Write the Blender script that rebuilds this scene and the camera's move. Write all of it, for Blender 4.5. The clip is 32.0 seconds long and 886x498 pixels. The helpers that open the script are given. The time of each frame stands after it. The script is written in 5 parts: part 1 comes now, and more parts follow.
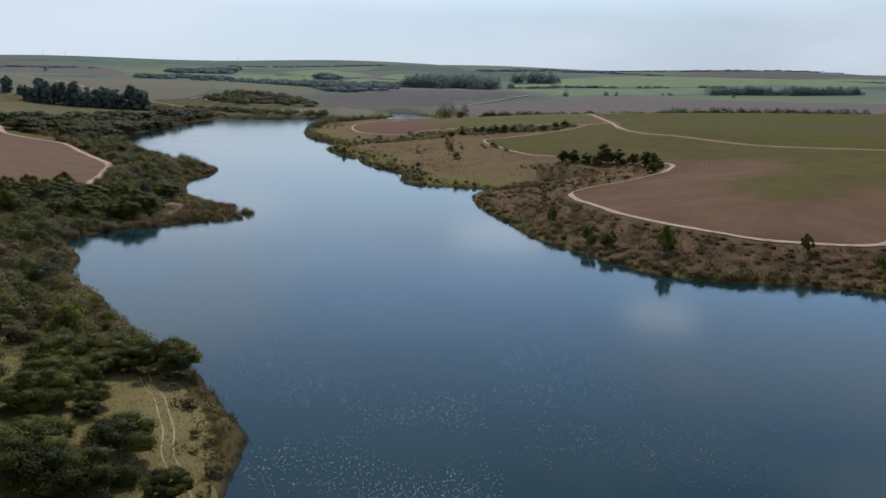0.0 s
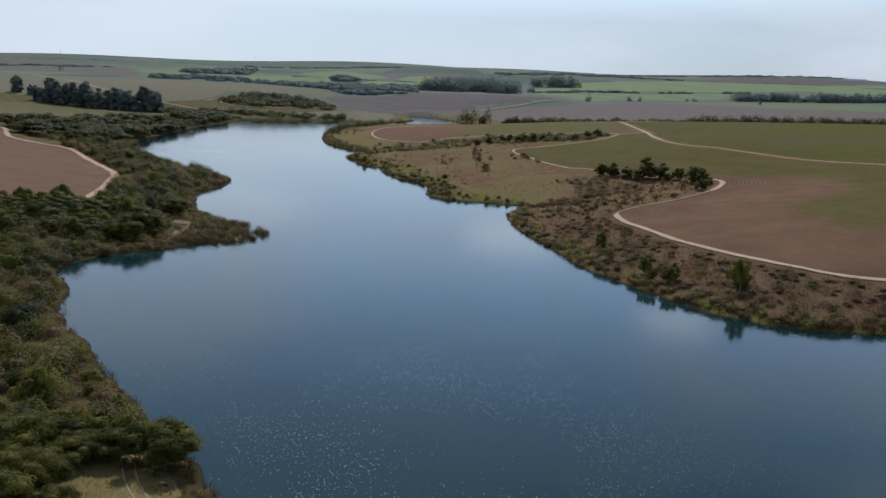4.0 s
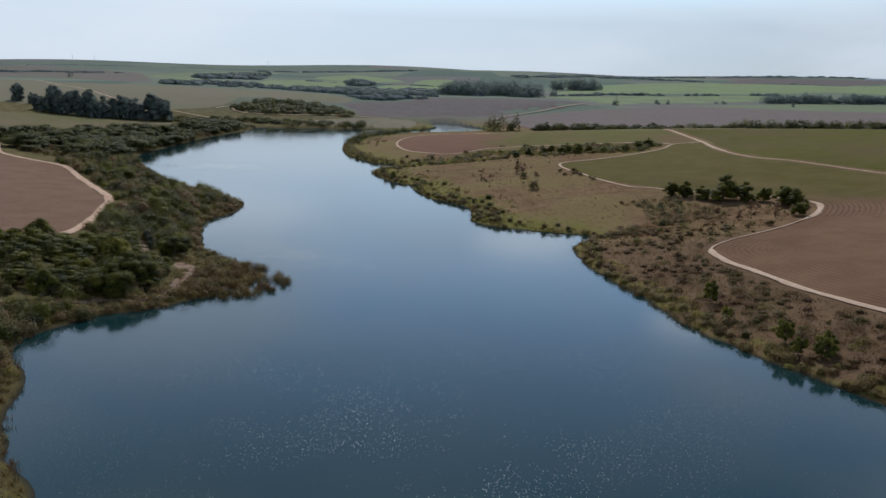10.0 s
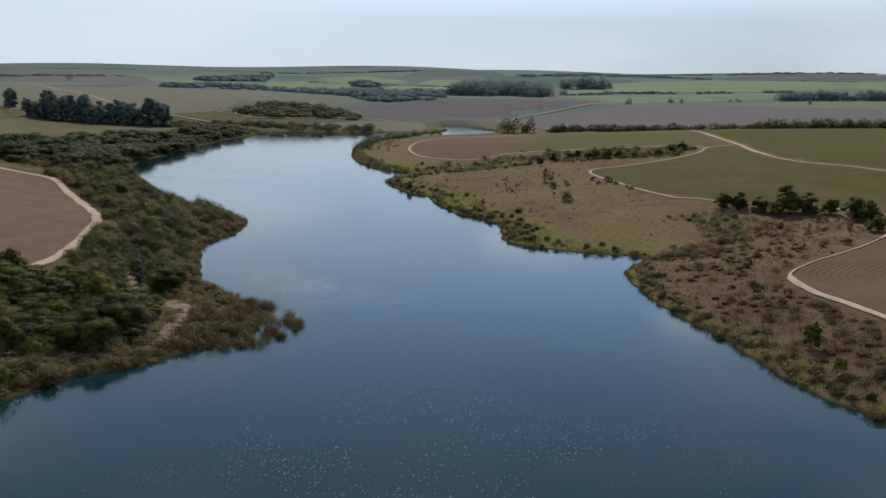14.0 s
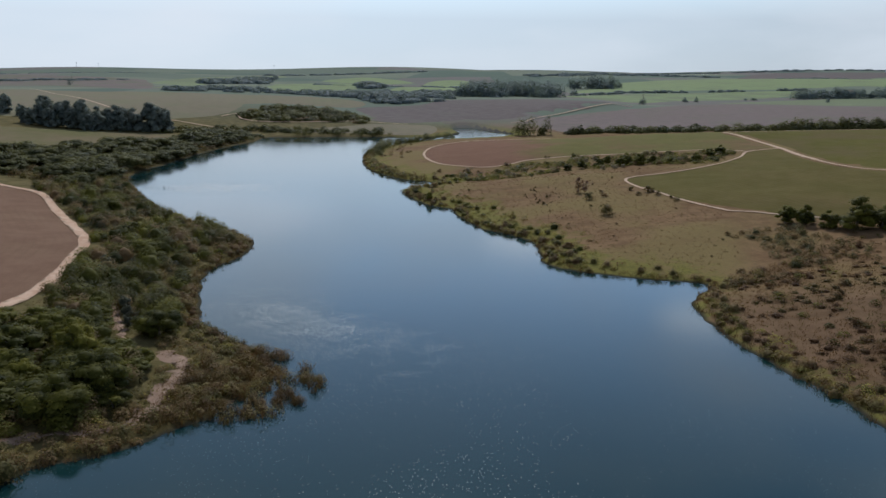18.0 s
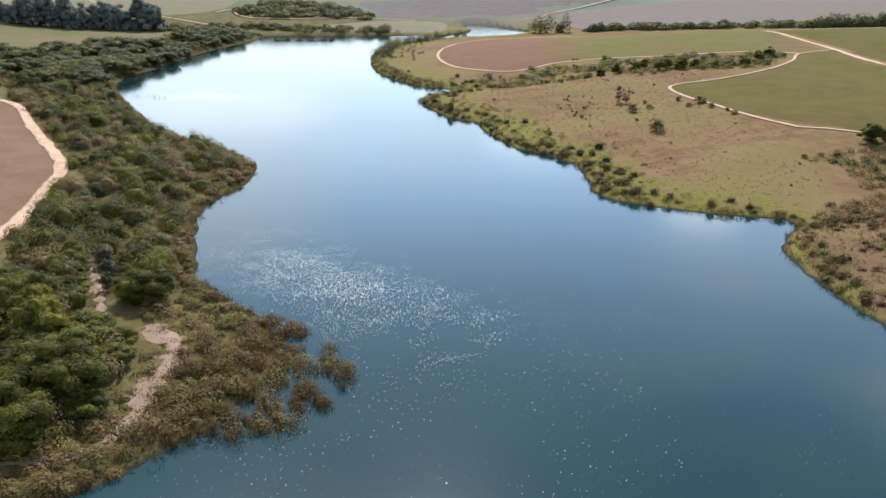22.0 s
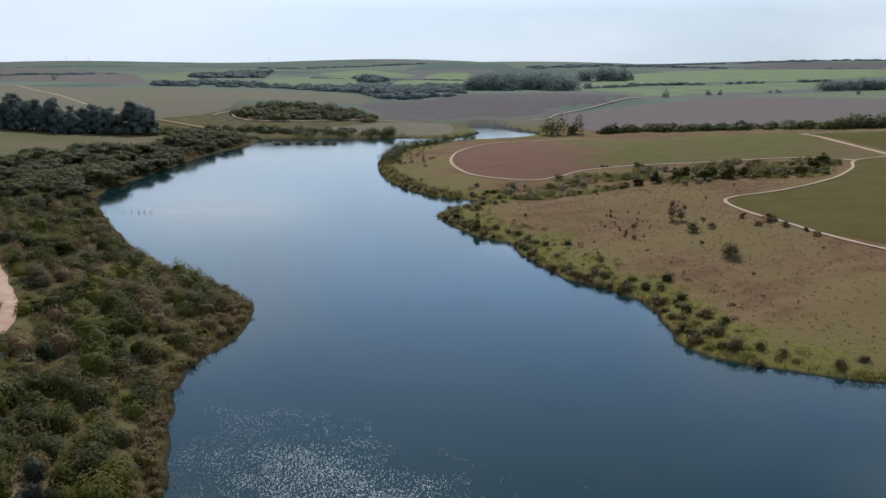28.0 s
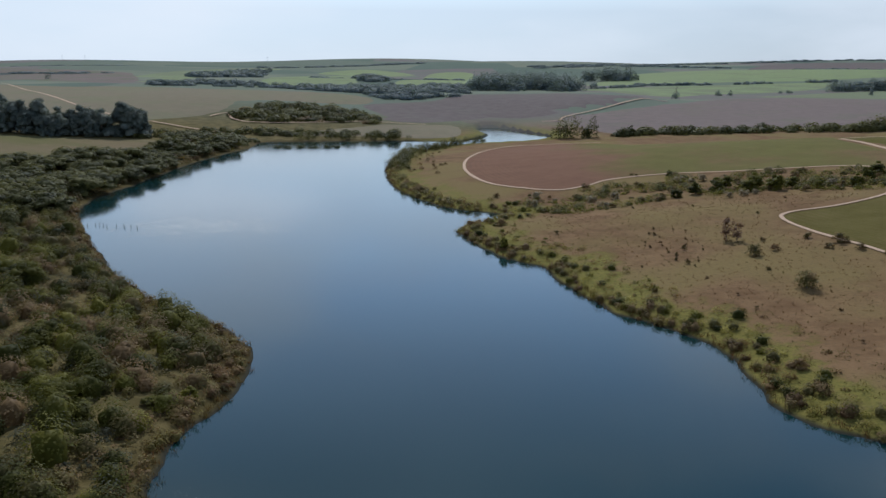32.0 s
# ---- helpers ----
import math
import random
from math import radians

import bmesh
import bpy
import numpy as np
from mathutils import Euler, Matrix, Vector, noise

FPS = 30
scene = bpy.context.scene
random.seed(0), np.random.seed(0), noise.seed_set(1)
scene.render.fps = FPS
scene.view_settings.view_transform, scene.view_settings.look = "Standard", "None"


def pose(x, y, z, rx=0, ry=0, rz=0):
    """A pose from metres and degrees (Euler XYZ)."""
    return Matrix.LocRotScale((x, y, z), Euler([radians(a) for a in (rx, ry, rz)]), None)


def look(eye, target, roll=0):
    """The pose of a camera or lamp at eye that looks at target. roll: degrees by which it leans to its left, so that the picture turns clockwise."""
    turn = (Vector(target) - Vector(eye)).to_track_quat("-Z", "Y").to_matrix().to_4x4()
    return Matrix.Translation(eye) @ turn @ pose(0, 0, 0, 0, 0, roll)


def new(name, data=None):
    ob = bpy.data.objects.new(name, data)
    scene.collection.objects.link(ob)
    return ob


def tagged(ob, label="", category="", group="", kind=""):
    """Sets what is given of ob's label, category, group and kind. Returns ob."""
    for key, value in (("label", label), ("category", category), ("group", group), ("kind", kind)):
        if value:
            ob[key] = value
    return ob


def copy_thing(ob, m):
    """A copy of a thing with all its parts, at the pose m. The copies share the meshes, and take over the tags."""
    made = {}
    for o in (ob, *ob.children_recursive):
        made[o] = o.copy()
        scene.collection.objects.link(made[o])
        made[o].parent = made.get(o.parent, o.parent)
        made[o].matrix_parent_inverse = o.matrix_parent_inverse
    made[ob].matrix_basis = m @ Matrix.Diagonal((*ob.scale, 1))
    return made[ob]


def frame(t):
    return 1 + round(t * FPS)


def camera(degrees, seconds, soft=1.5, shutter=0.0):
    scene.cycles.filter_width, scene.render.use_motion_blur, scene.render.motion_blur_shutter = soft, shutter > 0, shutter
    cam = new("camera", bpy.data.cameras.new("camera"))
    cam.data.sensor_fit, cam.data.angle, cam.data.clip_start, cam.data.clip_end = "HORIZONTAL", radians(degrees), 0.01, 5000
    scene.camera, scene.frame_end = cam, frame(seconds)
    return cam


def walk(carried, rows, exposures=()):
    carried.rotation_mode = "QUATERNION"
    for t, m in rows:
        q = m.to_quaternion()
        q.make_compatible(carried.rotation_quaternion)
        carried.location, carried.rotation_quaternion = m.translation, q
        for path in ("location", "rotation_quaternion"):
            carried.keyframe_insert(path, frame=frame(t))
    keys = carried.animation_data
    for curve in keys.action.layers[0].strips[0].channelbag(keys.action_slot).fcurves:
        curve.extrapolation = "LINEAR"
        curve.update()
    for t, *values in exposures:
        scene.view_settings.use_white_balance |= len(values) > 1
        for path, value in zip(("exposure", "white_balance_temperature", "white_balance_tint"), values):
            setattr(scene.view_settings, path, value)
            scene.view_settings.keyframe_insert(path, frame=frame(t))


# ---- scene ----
cam = camera(54.0, 32.0)
METRES, EYE, TILT, LEAN, TURN = 302.2, 55.0, 0.0, 0.0, 0.0
ROWS = [
    (0.0, 0.0, 0.0, 0.0, 0.34, -11.6, -1.64),
    (0.5, -0.0025, 0.0114, 0.0022, 0.48, -11.59, -1.74),
    (1.0, -0.0061, 0.0251, 0.0038, 0.61, -11.58, -1.81),
    (1.5, -0.009, 0.0373, 0.0043, 0.74, -11.57, -1.88),
    (2.0, -0.0123, 0.0522, 0.0047, 0.9, -11.54, -1.97),
    (2.5, -0.0156, 0.066, 0.0048, 1.0, -11.51, -2.07),
    (3.0, -0.0189, 0.0821, 0.0049, 1.13, -11.5, -2.16),
    (3.5, -0.0217, 0.0963, 0.0049, 1.25, -11.51, -2.19),
    (5.5, -0.0368, 0.1596, 0.006, 1.67, -11.45, -2.22),
    (6.0, -0.0411, 0.1767, 0.0061, 1.76, -11.44, -2.22),
    (6.5, -0.0449, 0.1919, 0.006, 1.85, -11.42, -2.17),
    (7.0, -0.0498, 0.2093, 0.0063, 1.92, -11.39, -2.13),
    (7.5, -0.0537, 0.2246, 0.0066, 1.98, -11.37, -2.07),
    (8.0, -0.0583, 0.2421, 0.0067, 2.05, -11.34, -2.0),
    (8.5, -0.063, 0.2572, 0.0069, 2.05, -11.34, -1.96),
    (9.0, -0.0674, 0.2751, 0.007, 2.09, -11.33, -1.9),
    (9.5, -0.0712, 0.2903, 0.0071, 2.12, -11.35, -1.83),
    (10.0, -0.0762, 0.3076, 0.0075, 2.13, -11.35, -1.76),
    (10.5, -0.0803, 0.3226, 0.0078, 2.14, -11.35, -1.7),
    (11.0, -0.0844, 0.3399, 0.0082, 2.18, -11.34, -1.6),
    (11.5, -0.0886, 0.3546, 0.0084, 2.19, -11.33, -1.54),
    (12.0, -0.0927, 0.3721, 0.0082, 2.23, -11.35, -1.49),
    (12.5, -0.0965, 0.3864, 0.0083, 2.24, -11.36, -1.42),
    (13.0, -0.1011, 0.4036, 0.0083, 2.25, -11.36, -1.34),
    (13.5, -0.105, 0.4182, 0.0083, 2.26, -11.37, -1.27),
    (14.0, -0.1092, 0.435, 0.0084, 2.3, -11.37, -1.2),
    (14.5, -0.1131, 0.4493, 0.0085, 2.31, -11.36, -1.13),
    (16.5, -0.1297, 0.5107, 0.0086, 2.41, -11.35, -0.84),
    (17.0, -0.1341, 0.5267, 0.0087, 2.44, -11.34, -0.79),
    (17.5, -0.1383, 0.5409, 0.0089, 2.45, -11.35, -0.74),
    (18.0, -0.1428, 0.5564, 0.0091, 2.49, -11.34, -0.68),
    (18.5, -0.1467, 0.5702, 0.0091, 2.52, -11.5, -0.64),
    (19.0, -0.1529, 0.5921, 0.0095, 2.55, -15.08, -0.62),
    (19.5, -0.1576, 0.6063, 0.0098, 2.53, -17.86, -0.64),
    (20.0, -0.1613, 0.6224, 0.0099, 2.6, -17.93, -0.59),
    (20.5, -0.1651, 0.6365, 0.0104, 2.61, -17.97, -0.59),
    (21.0, -0.1695, 0.6528, 0.0105, 2.6, -17.96, -0.58),
    (21.5, -0.1734, 0.6668, 0.0107, 2.59, -18.01, -0.58),
    (22.0, -0.1778, 0.6826, 0.0108, 2.55, -18.07, -0.54),
    (22.5, -0.1813, 0.695, 0.0106, 2.52, -18.11, -0.51),
    (23.0, -0.1862, 0.7122, 0.0101, 2.48, -18.1, -0.44),
    (23.5, -0.19, 0.7258, 0.0103, 2.41, -18.17, -0.42),
    (24.0, -0.1941, 0.7404, 0.0101, 2.37, -18.2, -0.39),
    (24.5, -0.1973, 0.7527, 0.0102, 2.32, -18.22, -0.36),
    (25.0, -0.2011, 0.7671, 0.0102, 2.27, -18.25, -0.31),
    (25.5, -0.2044, 0.7798, 0.0104, 2.23, -18.25, -0.28),
    (26.0, -0.2077, 0.7938, 0.0108, 2.22, -14.17, -0.31),
    (26.5, -0.2106, 0.8068, 0.0106, 2.22, -11.86, -0.3),
    (28.5, -0.2261, 0.8658, 0.0104, 2.13, -11.84, -0.42),
    (29.0, -0.23, 0.8815, 0.0103, 2.11, -11.84, -0.43),
    (29.5, -0.2336, 0.8947, 0.0102, 2.09, -11.87, -0.45),
    (30.0, -0.2376, 0.9095, 0.01, 2.06, -11.93, -0.44),
    (30.5, -0.241, 0.9224, 0.01, 2.04, -11.92, -0.44),
    (31.0, -0.2451, 0.9378, 0.0099, 2.03, -11.89, -0.44),
    (31.5, -0.2485, 0.9512, 0.01, 2.03, -11.9, -0.45),
    (32.0, -0.2524, 0.967, 0.01, 2.03, -11.87, -0.48),
]
walk(cam, [(t, pose(0, 0, EYE, TILT, LEAN, TURN) @ pose(METRES * x, METRES * y, METRES * z, 90 + pitch, roll, yaw)) for t, x, y, z, yaw, pitch, roll in ROWS],
     exposures=[(t, e - 0.14, k, 8) for t, e, k in ((0.0, 0.0, 5820), (17.0, 0.0, 5880), (18.8, 0.0, 5960), (20.0, 1.07, 6220), (21.0, 1.17, 6200), (25.6, 1.17, 5960), (26.1, 1.12, 5960), (28.0, 0.2, 5830), (29.0, 0.13, 5770), (32.0, 0.11, 5780))])

# ---- light: sun ahead of the flight and a little to its left, thin bright haze ----
SUN_EL, SUN_AZ = 43.0, -3.0
world = bpy.data.worlds.new("sky")
scene.world = world
world.use_nodes = True
wn, wl = world.node_tree.nodes, world.node_tree.links
sky = wn.new("ShaderNodeTexSky")
sky.sky_type = "NISHITA"
sky.sun_disc = False
sky.sun_elevation, sky.sun_rotation = radians(SUN_EL), radians(SUN_AZ)
sky.altitude, sky.air_density, sky.dust_density, sky.ozone_density = 550, 1.0, 0.2, 1.5
# milky haze, thickest near the horizon, and thin scattered cloud over the whole sky
wco = wn.new("ShaderNodeTexCoord")
wsep = wn.new("ShaderNodeSeparateXYZ")
whaze = wn.new("ShaderNodeMapRange")
whaze.inputs["From Min"].default_value, whaze.inputs["From Max"].default_value = 0.06, 0.25
whaze.inputs["To Min"].default_value, whaze.inputs["To Max"].default_value = 0.97, 0.22
wveil = wn.new("ShaderNodeMix")
wveil.data_type = "RGBA"
wdot = wn.new("ShaderNodeVectorMath")
wdot.operation = "DOT_PRODUCT"
HAZE_AZ = -20.0
wdot.inputs[1].default_value = (math.sin(radians(HAZE_AZ)) * math.cos(radians(SUN_EL)), math.cos(radians(HAZE_AZ)) * math.cos(radians(SUN_EL)), math.sin(radians(SUN_EL)))
wglow = wn.new("ShaderNodeMapRange")
wglow.interpolation_type = "SMOOTHSTEP"
for wkey, wval in (("From Min", 0.35), ("From Max", 1.0), ("To Min", 0.9), ("To Max", 1.74)):
    wglow.inputs[wkey].default_value = wval
waura = wn.new("ShaderNodeMapRange")
waura.interpolation_type = "SMOOTHSTEP"
for wkey, wval in (("From Min", 0.972), ("From Max", 1.0), ("To Min", 0.0), ("To Max", 6.0)):
    waura.inputs[wkey].default_value = wval
wsum = wn.new("ShaderNodeMath")
wscale = wn.new("ShaderNodeVectorMath")
wscale.operation = "SCALE"
wscale.inputs[0].default_value = (4.68, 5.10, 5.52)
wmap = wn.new("ShaderNodeMapping")
wmap.inputs["Scale"].default_value = (1.0, 1.0, 3.5)
wnoise = wn.new("ShaderNodeTexNoise")
wnoise.inputs["Scale"].default_value = 2.6
wnoise.inputs["Detail"].default_value = 6
wramp = wn.new("ShaderNodeValToRGB")
wramp.color_ramp.elements[0].position, wramp.color_ramp.elements[1].position = 0.44, 0.74
wramp.color_ramp.elements[1].color = (0.75, 0.75, 0.75, 1)
wmix = wn.new("ShaderNodeMix")
wmix.data_type = "RGBA"
wmix.inputs["B"].default_value = (8.5, 8.65, 8.9, 1)
bg = wn["Background"]
bg.inputs["Strength"].default_value = 0.10
wl.new(wco.outputs["Generated"], wsep.inputs["Vector"])
wl.new(wsep.outputs["Z"], whaze.inputs["Value"])
wl.new(wco.outputs["Generated"], wdot.inputs[0])
wl.new(wdot.outputs["Value"], wglow.inputs["Value"])
wl.new(wdot.outputs["Value"], waura.inputs["Value"])
wl.new(wglow.outputs["Result"], wsum.inputs[0])
wl.new(waura.outputs["Result"], wsum.inputs[1])
wl.new(wsum.outputs["Value"], wscale.inputs["Scale"])
wl.new(wscale.outputs["Vector"], wveil.inputs["B"])
wair = wn.new("ShaderNodeVectorMath")
wair.operation = "SCALE"
wlimb = wn.new("ShaderNodeMapRange")
for wkey, wval in (("From Min", 0.05), ("From Max", 0.45), ("To Min", 2.35), ("To Max", 1.05)):
    wlimb.inputs[wkey].default_value = wval
wl.new(wsep.outputs["Z"], wlimb.inputs["Value"])
wl.new(wlimb.outputs["Result"], wair.inputs["Scale"])
wl.new(sky.outputs["Color"], wair.inputs[0])
wl.new(wair.outputs["Vector"], wveil.inputs["A"])
wl.new(wco.outputs["Generated"], wmap.inputs["Vector"])
wl.new(wmap.outputs["Vector"], wnoise.inputs["Vector"])
wl.new(wnoise.outputs["Fac"], wramp.inputs["Fac"])
wl.new(wramp.outputs["Color"], wmix.inputs["Factor"])
wl.new(wveil.outputs["Result"], wmix.inputs["A"])
# thin clouds low over the far country: bearing, elevation, half width, half height in degrees, density, brightness


def sky_math(op, a, b=0.0):
    node = wn.new("ShaderNodeMath")
    node.operation = op
    for socket, value in zip(node.inputs, (a, b)):
        if isinstance(value, bpy.types.NodeSocket):
            wl.new(value, socket)
        else:
            socket.default_value = value
    return node.outputs[0]


bearing = sky_math("MULTIPLY", sky_math("ARCTAN2", wsep.outputs["X"], wsep.outputs["Y"]), 57.3)
lift_up = sky_math("MULTIPLY", sky_math("ARCSINE", wsep.outputs["Z"]), 57.3)
wl.new(wco.outputs["Generated"], wsep.inputs["Vector"])


def sky_ramp(value, lo, hi, a, b):
    node = wn.new("ShaderNodeMapRange")
    node.interpolation_type = "SMOOTHSTEP"
    wl.new(value, node.inputs["Value"])
    for wkey, wval in (("From Min", lo), ("From Max", hi), ("To Min", a), ("To Max", b)):
        node.inputs[wkey].default_value = wval
    return node.outputs["Result"]


# the haze thins to clear blue towards the north-east
clear = sky_math("MULTIPLY", sky_ramp(bearing, -2, 22, 0.0, 0.85), sky_ramp(lift_up, 4, 11, 0.0, 1.0))
wl.new(sky_math("MULTIPLY", whaze.outputs["Result"], sky_math("SUBTRACT", 1.0, clear)), wveil.inputs["Factor"])
wrag = wn.new("ShaderNodeTexNoise")
wrag.inputs["Scale"].default_value, wrag.inputs["Detail"].default_value, wrag.inputs["Roughness"].default_value = 9.0, 5, 0.6
wl.new(wmap.outputs["Vector"], wrag.inputs["Vector"])
rag = sky_math("MULTIPLY", sky_math("SUBTRACT", wrag.outputs["Fac"], 0.5), 1.3)
last = wmix.outputs["Result"]
for az, el, wide, tall, dense, white in ((-17, 9.2, 8, 1.9, 0.8, 13), (-19, 13.5, 11, 6.5, 0.45, 10), (3.8, 10.5, 4.0, 1.3, 0.9, 14), (14.8, 15.2, 3.0, 1.2, 0.8, 15), (-11, 5.6, 7, 0.9, 0.5, 11), (26, 7.0, 9, 1.0, 0.4, 10), (-38, 21, 14, 3, 0.5, 11), (38, 24, 13, 3, 0.5, 11)):
    u = sky_math("DIVIDE", sky_math("SUBTRACT", bearing, az), wide)
    v = sky_math("DIVIDE", sky_math("SUBTRACT", lift_up, el), tall)
    span = sky_math("ADD", sky_math("SQRT", sky_math("ADD", sky_math("MULTIPLY", u, u), sky_math("MULTIPLY", v, v))), rag)
    cloud = wn.new("ShaderNodeMix")
    cloud.data_type = "RGBA"
    cloud.inputs["B"].default_value = (0.94 * white, white, 1.08 * white, 1)
    wl.new(sky_ramp(span, 0.35, 1.25, dense, 0.0), cloud.inputs["Factor"])
    wl.new(last, cloud.inputs["A"])
    last = cloud.outputs["Result"]
wl.new(last, bg.inputs["Color"])

lamp = bpy.data.lights.new("sun", "SUN")
lamp.energy, lamp.angle, lamp.color = 3.5, radians(0.6), (1.0, 0.96, 0.90)
sun = new("sun", lamp)
sun_way = Vector((math.sin(radians(SUN_AZ)) * math.cos(radians(SUN_EL)), math.cos(radians(SUN_AZ)) * math.cos(radians(SUN_EL)), math.sin(radians(SUN_EL))))
sun.matrix_world = look(sun_way * 400, (0, 0, 0))


# ---- materials ----
class Nodes:
    """A small helper to lay out one node material."""

    def __init__(self, name):
        self.mat = bpy.data.materials.new(name)
        self.mat.use_nodes = True
        self.n, self.l = self.mat.node_tree.nodes, self.mat.node_tree.links
        self.bsdf = self.n["Principled BSDF"]
        self.out = self.n["Material Output"]
        self.geo = self.n.new("ShaderNodeNewGeometry")

    def put(self, socket, value):
        if isinstance(value, bpy.types.NodeSocket):
            self.l.new(value, socket)
        elif isinstance(value, (tuple, list)) and len(value) == 3 and socket.type == "RGBA":
            socket.default_value = (*value, 1)
        else:
            socket.default_value = value

    def noise(self, scale, detail=4, rough=0.55, vector=None):
        t = self.n.new("ShaderNodeTexNoise")
        t.inputs["Scale"].default_value, t.inputs["Detail"].default_value, t.inputs["Roughness"].default_value = scale, detail, rough
        self.l.new(vector or self.geo.outputs["Position"], t.inputs["Vector"])
        return t.outputs["Fac"]

    def ramp(self, fac, lo, hi, a=0.0, b=1.0):
        r = self.n.new("ShaderNodeMapRange")
        r.interpolation_type = "SMOOTHSTEP"
        for key, v in (("Value", fac), ("From Min", lo), ("From Max", hi), ("To Min", a), ("To Max", b)):
            self.put(r.inputs[key], v)
        return r.outputs["Result"]

    def mix(self, fac, a, b):
        m = self.n.new("ShaderNodeMix")
        m.data_type = "RGBA"
        self.put(m.inputs["Factor"], fac)
        self.put(m.inputs["A"], a)
        self.put(m.inputs["B"], b)
        return m.outputs["Result"]

    def math(self, op, a, b=0.0):
        m = self.n.new("ShaderNodeMath")
        m.operation = op
        self.put(m.inputs[0], a)
        self.put(m.inputs[1], b)
        return m.outputs[0]

    def attr(self, name):
        a = self.n.new("ShaderNodeAttribute")
        a.attribute_name = name
        return a.outputs["Fac"]

    def bump(self, height, strength, distance):
        b = self.n.new("ShaderNodeBump")
        self.put(b.inputs["Height"], height)
        self.put(b.inputs["Strength"], strength)
        b.inputs["Distance"].default_value = distance
        self.l.new(b.outputs["Normal"], self.bsdf.inputs["Normal"])

    def done(self, color, rough=0.9, spec=0.2):
        self.put(self.bsdf.inputs["Base Color"], color)
        self.put(self.bsdf.inputs["Roughness"], rough)
        self.put(self.bsdf.inputs["Specular IOR Level"], spec)
        return self.mat


def ground_material():
    m = Nodes("dry_grassland")
    shore, right, far = m.attr("shore"), m.attr("right"), m.attr("far")
    big, mid, fine = m.noise(0.018, 5), m.noise(0.12, 6, 0.65), m.noise(1.1, 5, 0.7)
    dry = m.mix(m.ramp(mid, 0.35, 0.65), (0.124, 0.072, 0.036), (0.180, 0.111, 0.057))
    dry = m.mix(m.ramp(big, 0.42, 0.62), dry, (0.166, 0.119, 0.050))
    dry = m.mix(m.ramp(fine, 0.5, 0.75, 0, 0.55), dry, (0.068, 0.051, 0.030))
    olive = m.mix(m.ramp(mid, 0.35, 0.65), (0.083, 0.067, 0.026), (0.138, 0.107, 0.046))
    olive = m.mix(m.ramp(fine, 0.5, 0.75, 0, 0.6), olive, (0.043, 0.041, 0.019))
    near = m.mix(right, olive, dry)
    fringe = m.mix(m.ramp(fine, 0.35, 0.7), (0.165, 0.145, 0.036), (0.090, 0.086, 0.021))
    fringe = m.mix(right, (0.071, 0.054, 0.021), fringe)
    wob = m.math("ADD", shore, m.ramp(mid, 0.3, 0.7, -7, 7))
    across = m.n.new("ShaderNodeSeparateXYZ")
    m.l.new(m.geo.outputs["Position"], across.inputs["Vector"])
    wide = m.math("MULTIPLY", m.ramp(across.outputs["Y"], 405, 440, -5, 7), right)
    red = m.mix(m.ramp(mid, 0.35, 0.65), (0.094, 0.055, 0.031), (0.138, 0.084, 0.050))
    near = m.mix(m.math("MULTIPLY", m.ramp(across.outputs["Y"], 370, 420, 0.85, 0), right), near, red)
    near = m.mix(m.ramp(m.math("SUBTRACT", wob, wide), 2, 14, 0.85, 0), near, fringe)
    near = m.mix(m.ramp(shore, -0.2, 1.5, 1, 0), near, (0.030, 0.029, 0.022))
    vor = m.n.new("ShaderNodeTexVoronoi")
    vor.inputs["Scale"].default_value = 0.0032
    m.l.new(m.geo.outputs["Position"], vor.inputs["Vector"])
    sep = m.n.new("ShaderNodeSeparateColor")
    m.l.new(vor.outputs["Color"], sep.inputs["Color"])
    # patchwork of distant farmland, its tones paled and cooled to imitate haze
    hazed_mosaic = m.mix(m.ramp(sep.outputs[0], 0.2, 0.9), (0.122, 0.139, 0.105), (0.162, 0.170, 0.122))
    hazed_mosaic = m.mix(m.ramp(sep.outputs[1], 0.66, 0.70), hazed_mosaic, (0.153, 0.129, 0.119))
    hazed_mosaic = m.mix(m.ramp(sep.outputs[2], 0.80, 0.84), hazed_mosaic, (0.095, 0.119, 0.093))
    hazed_mosaic = m.mix(m.ramp(big, 0.35, 0.7, 0, 0.5), hazed_mosaic, (0.116, 0.139, 0.096))
    col = m.mix(far, near, hazed_mosaic)
    m.bump(m.math("ADD", m.math("MULTIPLY", fine, 0.35), mid), 0.6, 0.6)
    return m.done(col, 0.95, 0.02)


